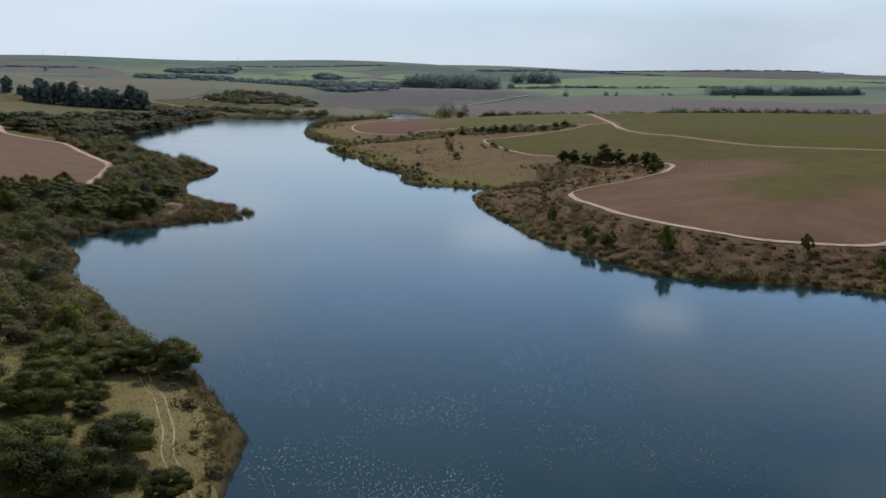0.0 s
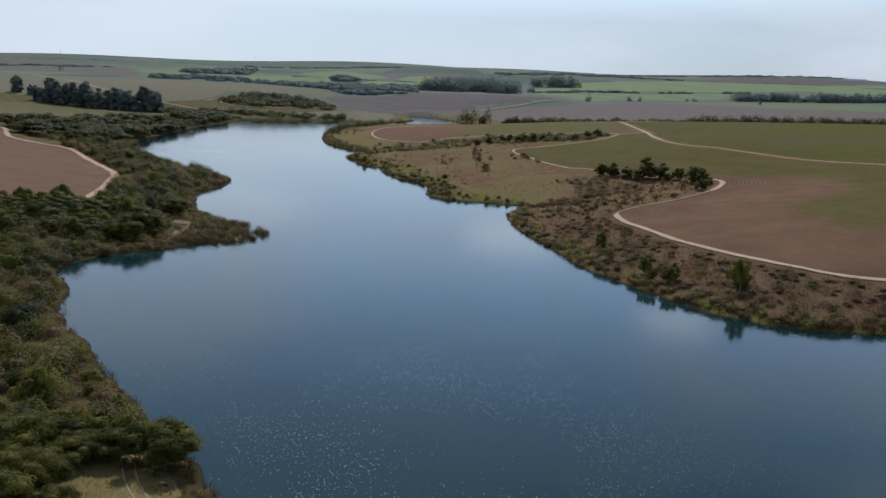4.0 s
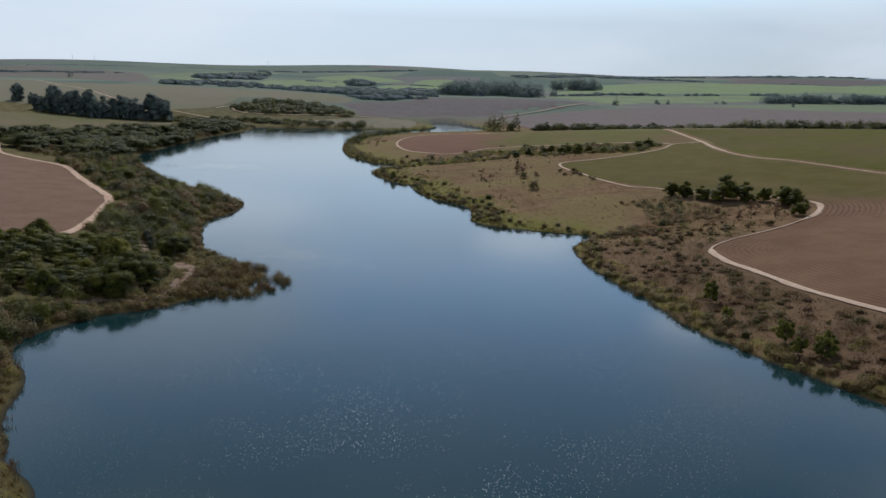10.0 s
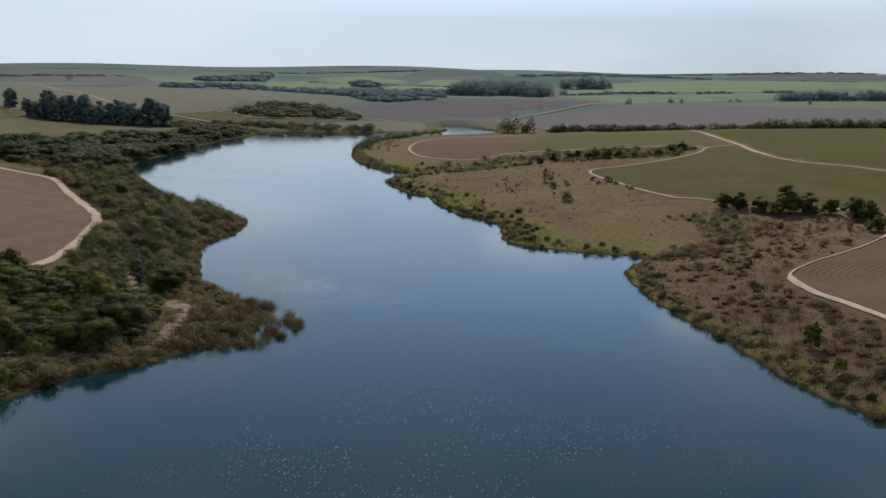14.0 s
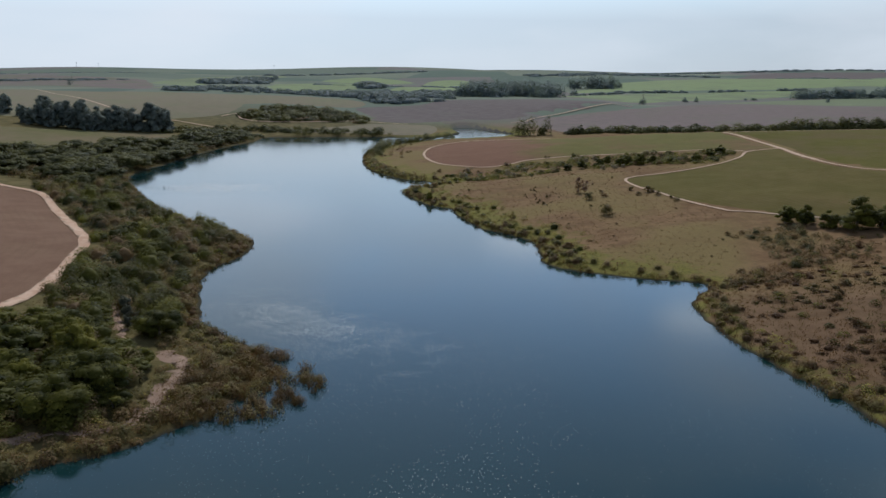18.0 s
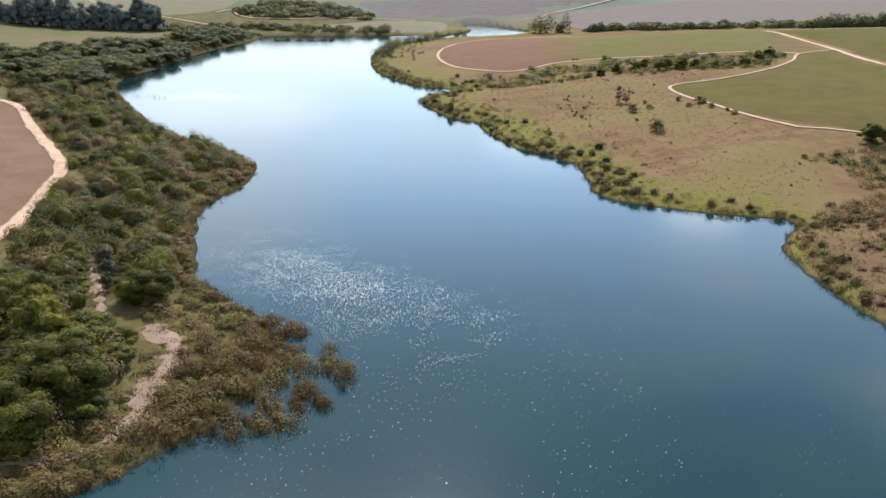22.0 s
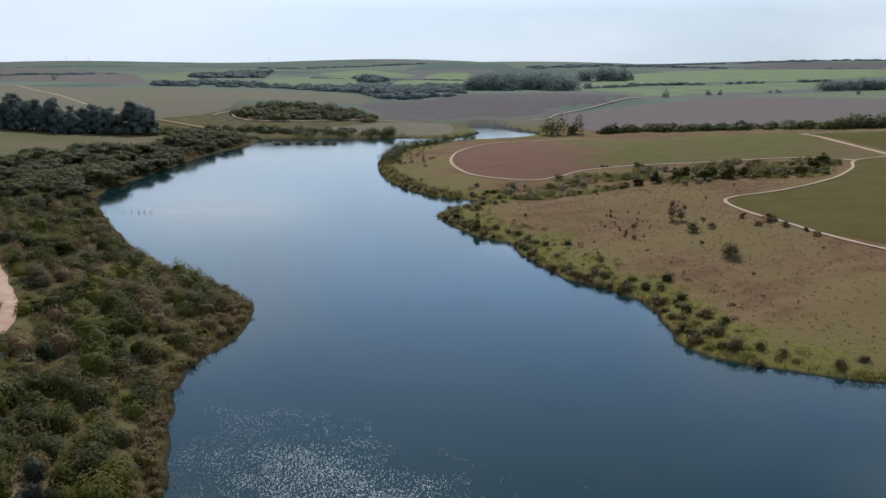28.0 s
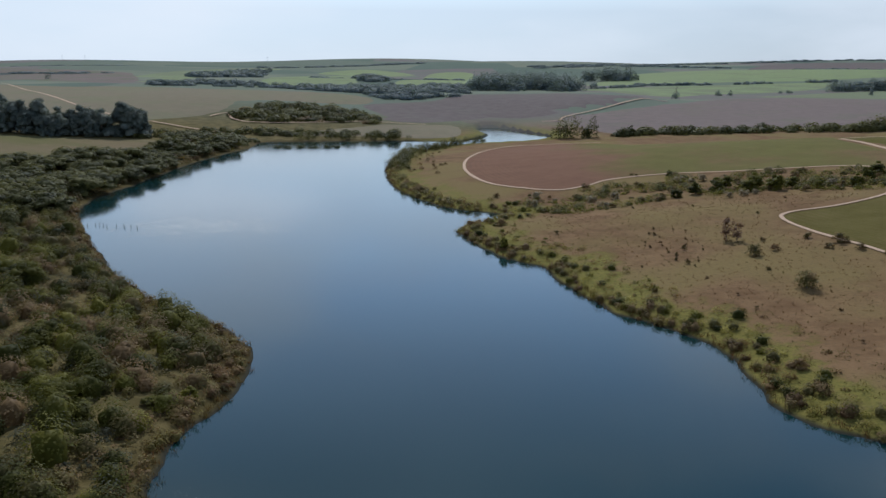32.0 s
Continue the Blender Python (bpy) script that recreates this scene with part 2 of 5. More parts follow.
def field_material(name, soil_a, soil_b, crop_a, crop_b, rows=0.0, period=2.8):
    """Ploughed or planted field. Attribute grow: how far the crop has come up; edge: metres from the headland."""
    m = Nodes(name)
    grow, edge = m.attr("grow"), m.attr("edge")
    big, mid, fine = m.noise(0.015, 4), m.noise(0.09, 6, 0.65), m.noise(1.6, 5, 0.75)
    soil = m.mix(m.ramp(mid, 0.3, 0.7), soil_a, soil_b)
    crop = m.mix(m.ramp(mid, 0.3, 0.7), crop_a, crop_b)
    g = m.math("ADD", grow, m.ramp(big, 0.3, 0.7, -0.38, 0.30))
    g = m.math("ADD", g, m.ramp(fine, 0.3, 0.7, -0.30, 0.22))
    col = m.mix(m.ramp(g, 0.2, 0.85), soil, crop)
    col = m.mix(m.ramp(fine, 0.5, 0.8, 0, 0.4), col, tuple(0.5 * c for c in soil_a))
    phase = m.math("MULTIPLY", m.math("ADD", edge, m.ramp(mid, 0, 1, -0.5, 0.5)), 2 * math.pi / period)
    wave = m.math("SINE", phase)
    keep = m.math("MULTIPLY", m.ramp(m.noise(0.03, 3), 0.38, 0.6), m.math("MULTIPLY", m.ramp(edge, 12, 42, 1, 0.08), rows))
    col = m.mix(m.math("MULTIPLY", m.ramp(wave, 0.1, 0.8), keep), col, tuple(0.42 * c for c in soil_a))
    spot = m.n.new("ShaderNodeSeparateXYZ")
    m.l.new(m.geo.outputs["Position"], spot.inputs["Vector"])
    drill = m.math("ADD", m.math("MULTIPLY", spot.outputs["X"], 0.94), m.math("MULTIPLY", spot.outputs["Y"], 0.34))
    drill = m.math("SINE", m.math("MULTIPLY", m.math("ADD", drill, m.ramp(big, 0, 1, -3, 3)), 2 * math.pi / 2.7))
    green = m.math("MULTIPLY", m.ramp(g, 0.55, 0.95), m.ramp(m.noise(0.022, 3), 0.4, 0.6, 0.1, 0.55))
    col = m.mix(m.math("MULTIPLY", m.ramp(drill, -0.2, 0.8), m.math("MULTIPLY", green, rows)), col, tuple(0.95 * c for c in soil_b))
    m.bump(m.math("ADD", m.math("MULTIPLY", wave, 0.4 * rows), fine), 0.5, 0.35)
    return m.done(col, 0.95, 0.02)


def soil_road_material(name, a, b):
    m = Nodes(name)
    mid, fine = m.noise(0.25, 5), m.noise(2.5, 5, 0.7)
    col = m.mix(m.ramp(mid, 0.3, 0.7), a, b)
    col = m.mix(m.ramp(fine, 0.5, 0.8, 0, 0.5), col, tuple(0.6 * c for c in a))
    col = m.mix(m.ramp(m.math("ADD", m.attr("across"), m.ramp(mid, 0.3, 0.7, -0.4, 0.4)), 0.75, 1.15, 0, 0.8), col, (0.17, 0.12, 0.075))
    m.bump(fine, 0.5, 0.1)
    return m.done(col, 0.95, 0.02)


def foliage_material(name, dark, light, dry=None, gloss=0.05, thin=0.34):
    """Leaves; attribute tone sets each clump of growth a little apart from the next."""
    m = Nodes(name)
    info = m.n.new("ShaderNodeObjectInfo")
    island, tone = m.geo.outputs["Random Per Island"], m.attr("tone")
    patch = m.noise(0.10, 3)
    f = m.math("ADD", m.math("MULTIPLY", island, 0.08), m.ramp(patch, 0.3, 0.7, 0.0, 0.36))
    f = m.math("ADD", f, m.math("ADD", m.math("MULTIPLY", tone, 0.50), m.math("MULTIPLY", info.outputs["Random"], 0.15)))
    col = m.mix(m.ramp(f, 0.1, 1.0), dark, light)
    if dry:
        col = m.mix(m.ramp(m.math("ADD", m.noise(0.07, 4), m.math("ADD", m.math("MULTIPLY", island, 0.12), m.math("MULTIPLY", tone, 0.22))), 0.60, 0.80), col, dry)
    m.put(m.bsdf.inputs["Base Color"], col)
    m.bsdf.inputs["Roughness"].default_value = 0.6
    m.bsdf.inputs["Specular IOR Level"].default_value = gloss
    glow = m.n.new("ShaderNodeBsdfTranslucent")
    through_leaf = m.n.new("ShaderNodeMix")
    through_leaf.data_type, through_leaf.blend_type = "RGBA", "MULTIPLY"
    through_leaf.inputs["Factor"].default_value = 1.0
    m.put(through_leaf.inputs["A"], col)
    through_leaf.inputs["B"].default_value = (1.15, 1.12, 0.55, 1)
    m.l.new(through_leaf.outputs["Result"], glow.inputs["Color"])
    mixer = m.n.new("ShaderNodeMixShader")
    mixer.inputs["Fac"].default_value = thin
    m.l.new(m.bsdf.outputs[0], mixer.inputs[1])
    m.l.new(glow.outputs[0], mixer.inputs[2])
    m.l.new(mixer.outputs[0], m.out.inputs["Surface"])
    return m.mat


def bark_material():
    m = Nodes("bark")
    n = m.noise(6.0, 5, 0.7)
    m.bump(n, 0.6, 0.05)
    return m.done(m.mix(m.ramp(n, 0.3, 0.7), (0.11, 0.085, 0.065), (0.22, 0.18, 0.14)), 0.9, 0.2)


def water_material():
    m = Nodes("lake_water")
    where = m.n.new("ShaderNodeSeparateXYZ")
    m.l.new(m.geo.outputs["Position"], where.inputs["Vector"])
    open_reach = m.math("MULTIPLY", m.ramp(where.outputs["Y"], 210, 310, 1.0, 0.3), m.ramp(where.outputs["Y"], 310, 385, 1.0, 0.0))
    open_reach = m.math("MULTIPLY", open_reach, m.ramp(m.noise(0.035, 4), 0.42, 0.60, 0.05, 1.0))
    gusts = []
    for x, y, a, b, turn in ((-85, 365, 42, 18, -41), (-180, 602, 46, 26, 8)):
        gust = m.n.new("ShaderNodeMapping")
        gust.vector_type = "TEXTURE"
        gust.inputs["Location"].default_value = (x, y, 0)
        gust.inputs["Scale"].default_value = (a, b, 1)
        gust.inputs["Rotation"].default_value = (0, 0, radians(turn))
        m.l.new(m.geo.outputs["Position"], gust.inputs["Vector"])
        span = m.n.new("ShaderNodeVectorMath")
        span.operation = "LENGTH"
        m.l.new(gust.outputs["Vector"], span.inputs[0])
        ragged = m.math("ADD", span.outputs["Value"], m.ramp(m.noise(0.11, 5, 0.65), 0.3, 0.7, -0.35, 0.35))
        gusts.append(m.ramp(ragged, 0.2, 1.15, 1, 0))
    stretch = m.n.new("ShaderNodeMapping")
    stretch.inputs["Scale"].default_value = (1.0, 0.55, 1.0)
    stretch.inputs["Rotation"].default_value = (0, 0, radians(20))
    m.l.new(m.geo.outputs["Position"], stretch.inputs["Vector"])
    ripple = m.noise(2.2, 2, 0.5, stretch.outputs["Vector"])
    swell = m.noise(0.5, 2, 0.5, stretch.outputs["Vector"])
    calm = m.math("ADD", m.math("MULTIPLY", ripple, 0.016), m.math("MULTIPLY", swell, 0.035))
    m.bump(m.math("MULTIPLY", calm, m.ramp(where.outputs["Y"], 130, 900, 0.50, 0.03)), 1.0, 0.3)
    # wavelets: small steep faces, scattered on open water and thick under the gusts
    cells = m.n.new("ShaderNodeTexVoronoi")
    cells.inputs["Scale"].default_value = 5.2
    crest = m.n.new("ShaderNodeMapping")
    crest.inputs["Scale"].default_value = (1.0, 0.46, 1.0)
    crest.inputs["Rotation"].default_value = (0, 0, radians(8))
    m.l.new(m.geo.outputs["Position"], crest.inputs["Vector"])
    m.l.new(crest.outputs["Vector"], cells.inputs["Vector"])
    pick = m.n.new("ShaderNodeSeparateColor")
    m.l.new(cells.outputs["Color"], pick.inputs["Color"])
    share = m.math("MAXIMUM", m.math("MULTIPLY", gusts[0], 0.95), m.math("MULTIPLY", gusts[1], 0.95))
    share = m.math("MAXIMUM", share, m.math("MULTIPLY", open_reach, 0.125))
    steep = m.math("MULTIPLY", m.math("LESS_THAN", pick.outputs[2], share), m.ramp(m.math("SUBTRACT", cells.outputs["Distance"], m.math("MULTIPLY", m.math("MAXIMUM", gusts[0], gusts[1]), 0.12)), 0.22, 0.32, 1, 0))
    tilt = m.n.new("ShaderNodeCombineXYZ")
    sway = m.math("ADD", m.math("MULTIPLY", gusts[0], 0.07), m.math("MULTIPLY", gusts[1], 0.30))
    m.put(tilt.inputs[0], m.math("ADD", m.math("MULTIPLY", m.math("SUBTRACT", pick.outputs[0], 0.54), m.math("SUBTRACT", 0.44, m.math("MULTIPLY", gusts[0], 0.16))), sway))
    lean = m.math("ADD", m.math("MULTIPLY", pick.outputs[1], -0.10), m.math("ADD", m.math("MULTIPLY", gusts[0], 0.01), m.math("MULTIPLY", gusts[1], -0.12)))
    m.put(tilt.inputs[1], m.math("ADD", lean, -0.065))
    tilt.inputs[2].default_value = 1.0
    unit = m.n.new("ShaderNodeVectorMath")
    unit.operation = "NORMALIZE"
    m.l.new(tilt.outputs[0], unit.inputs[0])
    normal = m.n.new("ShaderNodeMix")
    normal.data_type = "VECTOR"
    level = m.bsdf.inputs["Normal"].links[0].from_socket
    m.put(normal.inputs["Factor"], steep)
    vec = [k for k in normal.inputs if k.type == "VECTOR"]
    m.l.new(level, [k for k in vec if k.name == "A"][0])
    m.l.new(unit.outputs[0], [k for k in vec if k.name == "B"][0])
    m.l.new([k for k in normal.outputs if k.type == "VECTOR"][0], m.bsdf.inputs["Normal"])
    m.bsdf.inputs["IOR"].default_value = 1.33
    deep = m.mix(m.ramp(m.noise(0.02, 3), 0.35, 0.65), (0.005, 0.0225, 0.0235), (0.007, 0.0255, 0.026))
    return m.done(deep, m.ramp(steep, 0, 1, 0.09, 0.49), 0.5)


def plain_material(name, a, b, scale=1.0, rough=0.8):
    m = Nodes(name)
    return m.done(m.mix(m.ramp(m.noise(scale, 4), 0.3, 0.7), a, b), rough, 0.3)


GROUND = ground_material()
WATER = water_material()
PLOUGHED = field_material("ploughed_field", (0.138, 0.077, 0.045), (0.171, 0.098, 0.058), (0.086, 0.071, 0.019), (0.107, 0.089, 0.028), rows=0.48, period=1.9)
LEFT_SOIL = field_material("stubble_field", (0.153, 0.089, 0.057), (0.181, 0.110, 0.071), (0.172, 0.138, 0.073), (0.181, 0.142, 0.077), rows=0.06)
YOUNG = field_material("young_crop_field", (0.101, 0.074, 0.032), (0.107, 0.077, 0.034), (0.084, 0.076, 0.015), (0.103, 0.089, 0.022), rows=0.3)
SHORT_CROP = field_material("short_crop_field", (0.142, 0.110, 0.062), (0.157, 0.120, 0.069), (0.110, 0.103, 0.043), (0.125, 0.114, 0.050), rows=0.1)
PINK = field_material("red_soil_field", (0.148, 0.079, 0.050), (0.172, 0.095, 0.059), (0.110, 0.100, 0.031), (0.129, 0.114, 0.038), rows=0.14)
# far fallow and cane: soil and crop colours raised paler, with haze painted in
FAR_SOIL_HAZED = field_material("fallow_field", (0.144, 0.113, 0.100), (0.173, 0.134, 0.118), (0.118, 0.128, 0.076), (0.128, 0.132, 0.078))
FAR_DARK_HAZED = field_material("dark_fallow_field", (0.120, 0.096, 0.088), (0.144, 0.118, 0.106), (0.134, 0.130, 0.101), (0.144, 0.140, 0.106))
FAR_GREEN_HAZED = field_material("cane_field", (0.143, 0.159, 0.095), (0.169, 0.180, 0.106), (0.177, 0.212, 0.103), (0.202, 0.231, 0.115))
PASTURE = field_material("pasture", (0.159, 0.136, 0.090), (0.183, 0.150, 0.100), (0.140, 0.147, 0.081), (0.157, 0.159, 0.087))
MEADOW_TURF = field_material("meadow_turf", (0.176, 0.131, 0.053), (0.206, 0.157, 0.067), (0.142, 0.127, 0.038), (0.181, 0.155, 0.052))
ROAD = soil_road_material("pale_earth", (0.413, 0.284, 0.194), (0.499, 0.357, 0.254))
ORANGE_ROAD = soil_road_material("orange_earth", (0.396, 0.245, 0.159), (0.516, 0.361, 0.258))
TRACK = soil_road_material("worn_grass_track", (0.310, 0.245, 0.135), (0.360, 0.290, 0.165))
SAND = soil_road_material("bare_sandy_earth", (0.225, 0.148, 0.104), (0.290, 0.200, 0.145))
BARK = bark_material()
LEAF_DARK = foliage_material("dark_foliage", (0.026, 0.030, 0.008), (0.146, 0.132, 0.022))
LEAF_GREEN = foliage_material("green_foliage", (0.048, 0.052, 0.010), (0.205, 0.180, 0.032))
LEAF_OLIVE = foliage_material("olive_scrub", (0.052, 0.047, 0.015), (0.189, 0.155, 0.055), (0.197, 0.126, 0.060))
LEAF_BROWN = foliage_material("dry_scrub", (0.097, 0.056, 0.027), (0.181, 0.109, 0.050), (0.118, 0.097, 0.034))
LEAF_REDBROWN = foliage_material("red_brown_scrub", (0.076, 0.039, 0.018), (0.151, 0.082, 0.039), (0.088, 0.069, 0.025))
LEAF_RUST = foliage_material("rust_scrub", (0.078, 0.046, 0.022), (0.225, 0.136, 0.064), (0.160, 0.125, 0.040))
LEAF_BRIGHT = foliage_material("bright_bank_scrub", (0.100, 0.094, 0.018), (0.345, 0.292, 0.066), (0.165, 0.100, 0.045))
# gum and far-wood leaves: lighter, bluer base colours stand in for distance haze
LEAF_GUM_HAZED = foliage_material("hazed_gum_foliage", (0.080, 0.096, 0.085), (0.195, 0.210, 0.175))
LEAF_FAR_HAZED = foliage_material("hazed_far_wood_foliage", (0.112, 0.141, 0.152), (0.168, 0.196, 0.202))
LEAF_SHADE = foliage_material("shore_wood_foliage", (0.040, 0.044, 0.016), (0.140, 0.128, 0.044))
LEAF_GREY = foliage_material("grey_green_foliage", (0.044, 0.046, 0.029), (0.126, 0.124, 0.082))
LEAF_STRAW = foliage_material("straw_scrub", (0.143, 0.113, 0.050), (0.277, 0.223, 0.109))
LEAF_DRYTREE = foliage_material("withered_foliage", (0.125, 0.068, 0.042), (0.260, 0.155, 0.098))
LEAF_PALE = foliage_material("pale_grey_foliage", (0.202, 0.160, 0.101), (0.319, 0.260, 0.176))
REED = foliage_material("reeds", (0.055, 0.039, 0.017), (0.139, 0.094, 0.042), (0.139, 0.074, 0.039))
DRYGRASS = foliage_material("dry_grass", (0.102, 0.052, 0.024), (0.186, 0.106, 0.050), (0.113, 0.092, 0.037))

MEADOW_BLADES = foliage_material("meadow_blades", (0.118, 0.099, 0.032), (0.227, 0.178, 0.069))


# ---- the lie of the land ----
LAKE_WEST = [(-24, -90), (-22, -20), (-22, 50), (-27, 104), (-29, 121), (-37, 137), (-47, 153), (-64, 175), (-82, 200), (-95, 219), (-104, 241), (-114, 258), (-115, 272), (-107, 285), (-99, 290), (-92, 299), (-89, 306), (-86, 313), (-84, 321), (-84, 329), (-87, 337), (-94, 347), (-101, 355), (-109, 366), (-117, 390), (-122, 413), (-119, 437), (-121, 461), (-135, 481), (-161, 506), (-175, 526), (-194, 556), (-222, 606), (-235, 636), (-241, 664), (-241, 704), (-242, 749), (-243, 800), (-239, 860), (-234, 900), (-236, 950)]
LAKE_EAST = [(-213, 960), (-180, 968), (-136, 978), (-100, 984), (-78, 984), (-82, 962), (-98, 940), (-104, 922), (-125, 860), (-126, 793), (-119, 735), (-106, 688), (-85, 650), (-64, 635), (-80, 605), (-79, 589), (-65, 555), (-54, 543), (-51, 523), (-40, 495), (-24, 471), (-22, 438), (-12, 425), (6, 417), (22, 412), (14, 391), (13, 370), (17, 346), (24, 320), (31, 292), (45, 263), (59, 242), (75, 233), (95, 231), (118, 225), (170, 205), (240, 180), (260, -90)]
LAKE = LAKE_WEST + LAKE_EAST
POND = [(-73, 1099), (-67, 1150), (-43, 1130), (-33, 1100), (-10, 1042), (-30, 997), (-80, 965), (-84, 985), (-66, 1040)]


def curve(points, step=3.0, closed=False):
    """A smooth line through the points."""
    p = np.array(points, float)
    n = len(p)
    out = []
    for i in range(n if closed else n - 1):
        a, b, c, d = (p[(i + k) % n] if closed else p[min(max(i + k, 0), n - 1)] for k in (-1, 0, 1, 2))
        m = max(1, int(np.linalg.norm(c - b) / step))
        for j in range(m):
            t = j / m
            out.append(0.5 * (2 * b + (c - a) * t + (2 * a - 5 * b + 4 * c - d) * t * t + (3 * b - a - 3 * c + d) * t ** 3))
    if not closed:
        out.append(p[-1])
    return np.array(out)


def away(P, poly, closed=True):
    """Distance to a line; negative inside a closed one."""
    P = np.asarray(P, float)
    Q = np.array(poly, float)
    B = np.roll(Q, -1, 0)
    if not closed:
        Q, B = Q[:-1], B[:-1]
    d2, inside = np.full(len(P), 1e18), np.zeros(len(P), bool)
    for a, b in zip(Q, B):
        v, w = b - a, P - a
        t = np.clip((w @ v) / max(v @ v, 1e-9), 0, 1)
        q = w - t[:, None] * v
        d2 = np.minimum(d2, (q * q).sum(1))
        if closed and abs(v[1]) > 1e-9:
            inside ^= ((a[1] > P[:, 1]) != (b[1] > P[:, 1])) & (P[:, 0] < v[0] * (P[:, 1] - a[1]) / v[1] + a[0])
    return np.where(inside, -1, 1) * np.sqrt(d2)


def wiggle(points, amount):
    """Small bays and points along a shore."""
    p = curve(points, 2.5, True)
    return np.array([q + amount * np.array(noise.noise_vector((q[0] * 0.13, q[1] * 0.13, 2.0)))[:2] for q in p])


LAKE_LINE, POND_LINE = wiggle(LAKE, 2.0), wiggle(POND, 2.0)


def step01(a, b, x):
    t = np.clip((x - a) / (b - a), 0, 1)
    return t * t * (3 - 2 * t)


def shore_distance(P):
    P = np.asarray(P, float)
    d = np.full(len(P), 900.0)
    k = (P[:, 0] > -950) & (P[:, 0] < 950) & (P[:, 1] > -300) & (P[:, 1] < 1950)
    if k.any():
        coarse = away(P[k], LAKE)
        fine = coarse.copy()
        c = np.abs(coarse) < 14
        if c.any():
            fine[c] = away(P[k][c], LAKE_LINE)
        d[k] = np.minimum(fine, away(P[k], POND_LINE[::4]))
    return d


def side(P):
    P = np.asarray(P, float)
    cy = [-100, 200, 300, 420, 520, 640, 750, 900, 1000, 1150, 1400]
    cx = [60, 0, -25, -50, -110, -150, -180, -165, -110, -40, 150]
    return step01(-30, 30, P[:, 0] - np.interp(P[:, 1], cy, cx))


def height(P, d=None):
    P = np.asarray(P, float)
    x, y = P[:, 0], P[:, 1]
    d = shore_distance(P) if d is None else d
    s, dp = side(P), np.maximum(d, 0)
    left = 22 * np.tanh((0.03 * dp + 0.0003 * dp ** 2) / 22)
    right = 30 * np.tanh(0.115 * dp / 30) * (1 - 0.8 * step01(740, 960, y))
    near = (1 - s) * left + s * right
    rise = 0.018 * np.maximum(y - 960, 0) + 0.0085 * np.clip(x, -3000, 3000) * step01(1200, 3500, y)
    roll = step01(1300, 2500, y) * (9 * np.sin(x / 310 + y / 520) + 7 * np.sin(y / 260 - x / 480))
    ridge = 15 * np.exp(-((x + 900) / 1300) ** 2 - ((y - 4300) / 700) ** 2)
    w = step01(1000, 1900, y)
    z = ridge + near * (1 - w) + 6 * w + rise + roll + 0.7 * (1 - np.exp(-dp / 2.5))
    return np.where(d < 0, -0.19 * np.clip(-d, 0, 12), z)


def mesh_from(name, V, faces, material=None, smooth=False):
    """A mesh from numpy arrays of vertices and of triangles or quads."""
    V, F = np.asarray(V, np.float32), np.asarray(faces, np.int32)
    me = bpy.data.meshes.new(name)
    k = F.shape[1]
    me.vertices.add(len(V))
    me.vertices.foreach_set("co", V.ravel())
    me.loops.add(F.size)
    me.loops.foreach_set("vertex_index", F.ravel())
    me.polygons.add(len(F))
    me.polygons.foreach_set("loop_start", np.arange(0, F.size, k, dtype=np.int32))
    if smooth:
        me.polygons.foreach_set("use_smooth", np.ones(len(F), bool))
    me.update(calc_edges=True)
    if material:
        me.materials.append(material)
    return me


def give(me, name, values):
    me.attributes.new(name, "FLOAT", "POINT").data.foreach_set("value", np.asarray(values, np.float32))


def part(name, me, parent, label=""):
    ob = new(name, me)
    ob.parent = parent
    if label:
        tagged(ob, label)
    return ob


# ---- ground and water ----
def spread(lo, hi, step, far, growth):
    """Even steps in the middle, ever longer ones outwards."""
    mid = list(np.arange(lo, hi + 0.1, step))
    for sign, end, line in ((1, far[1], mid), (-1, far[0], mid)):
        s, v = step, (hi if sign > 0 else lo)
        add = []
        while (v - end) * sign < 0:
            s = min(s * growth, 60)
            v += sign * s
            add.append(v)
        mid = mid + add if sign > 0 else add[::-1] + mid
    return np.array(mid)


gx = spread(-270, 190, 3.0, (-3600, 3600), 1.05)
gy = spread(80, 730, 3.0, (-500, 4950), 1.035)
GX, GY = np.meshgrid(gx, gy)
P = np.stack([GX.ravel(), GY.ravel()], 1)
gd = shore_distance(P)
gz = height(P, gd)
i = np.arange(len(gx) * len(gy)).reshape(len(gy), len(gx))
quads = np.stack([i[:-1, :-1], i[:-1, 1:], i[1:, 1:], i[1:, :-1]], -1).reshape(-1, 4)
me = mesh_from("ground", np.column_stack([P, gz]), quads, GROUND, True)
give(me, "shore", gd)
give(me, "right", side(P))
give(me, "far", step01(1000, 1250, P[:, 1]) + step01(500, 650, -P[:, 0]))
tagged(new("ground", me), "dry grassland rising gently from the lake to far rolling farmland", "ground", kind="structure")


def lay(P):
    """Height of the meshed land, whose cells grow wide far off."""
    P = np.asarray(P, float)
    a = np.clip(np.searchsorted(gx, P[:, 0]) - 1, 0, len(gx) - 2)
    b = np.clip(np.searchsorted(gy, P[:, 1]) - 1, 0, len(gy) - 2)
    u = np.clip((P[:, 0] - gx[a]) / (gx[a + 1] - gx[a]), 0, 1)
    v = np.clip((P[:, 1] - gy[b]) / (gy[b + 1] - gy[b]), 0, 1)
    Z = gz.reshape(len(gy), len(gx))
    return (Z[b, a] * (1 - u) + Z[b, a + 1] * u) * (1 - v) + (Z[b + 1, a] * (1 - u) + Z[b + 1, a + 1] * u) * v


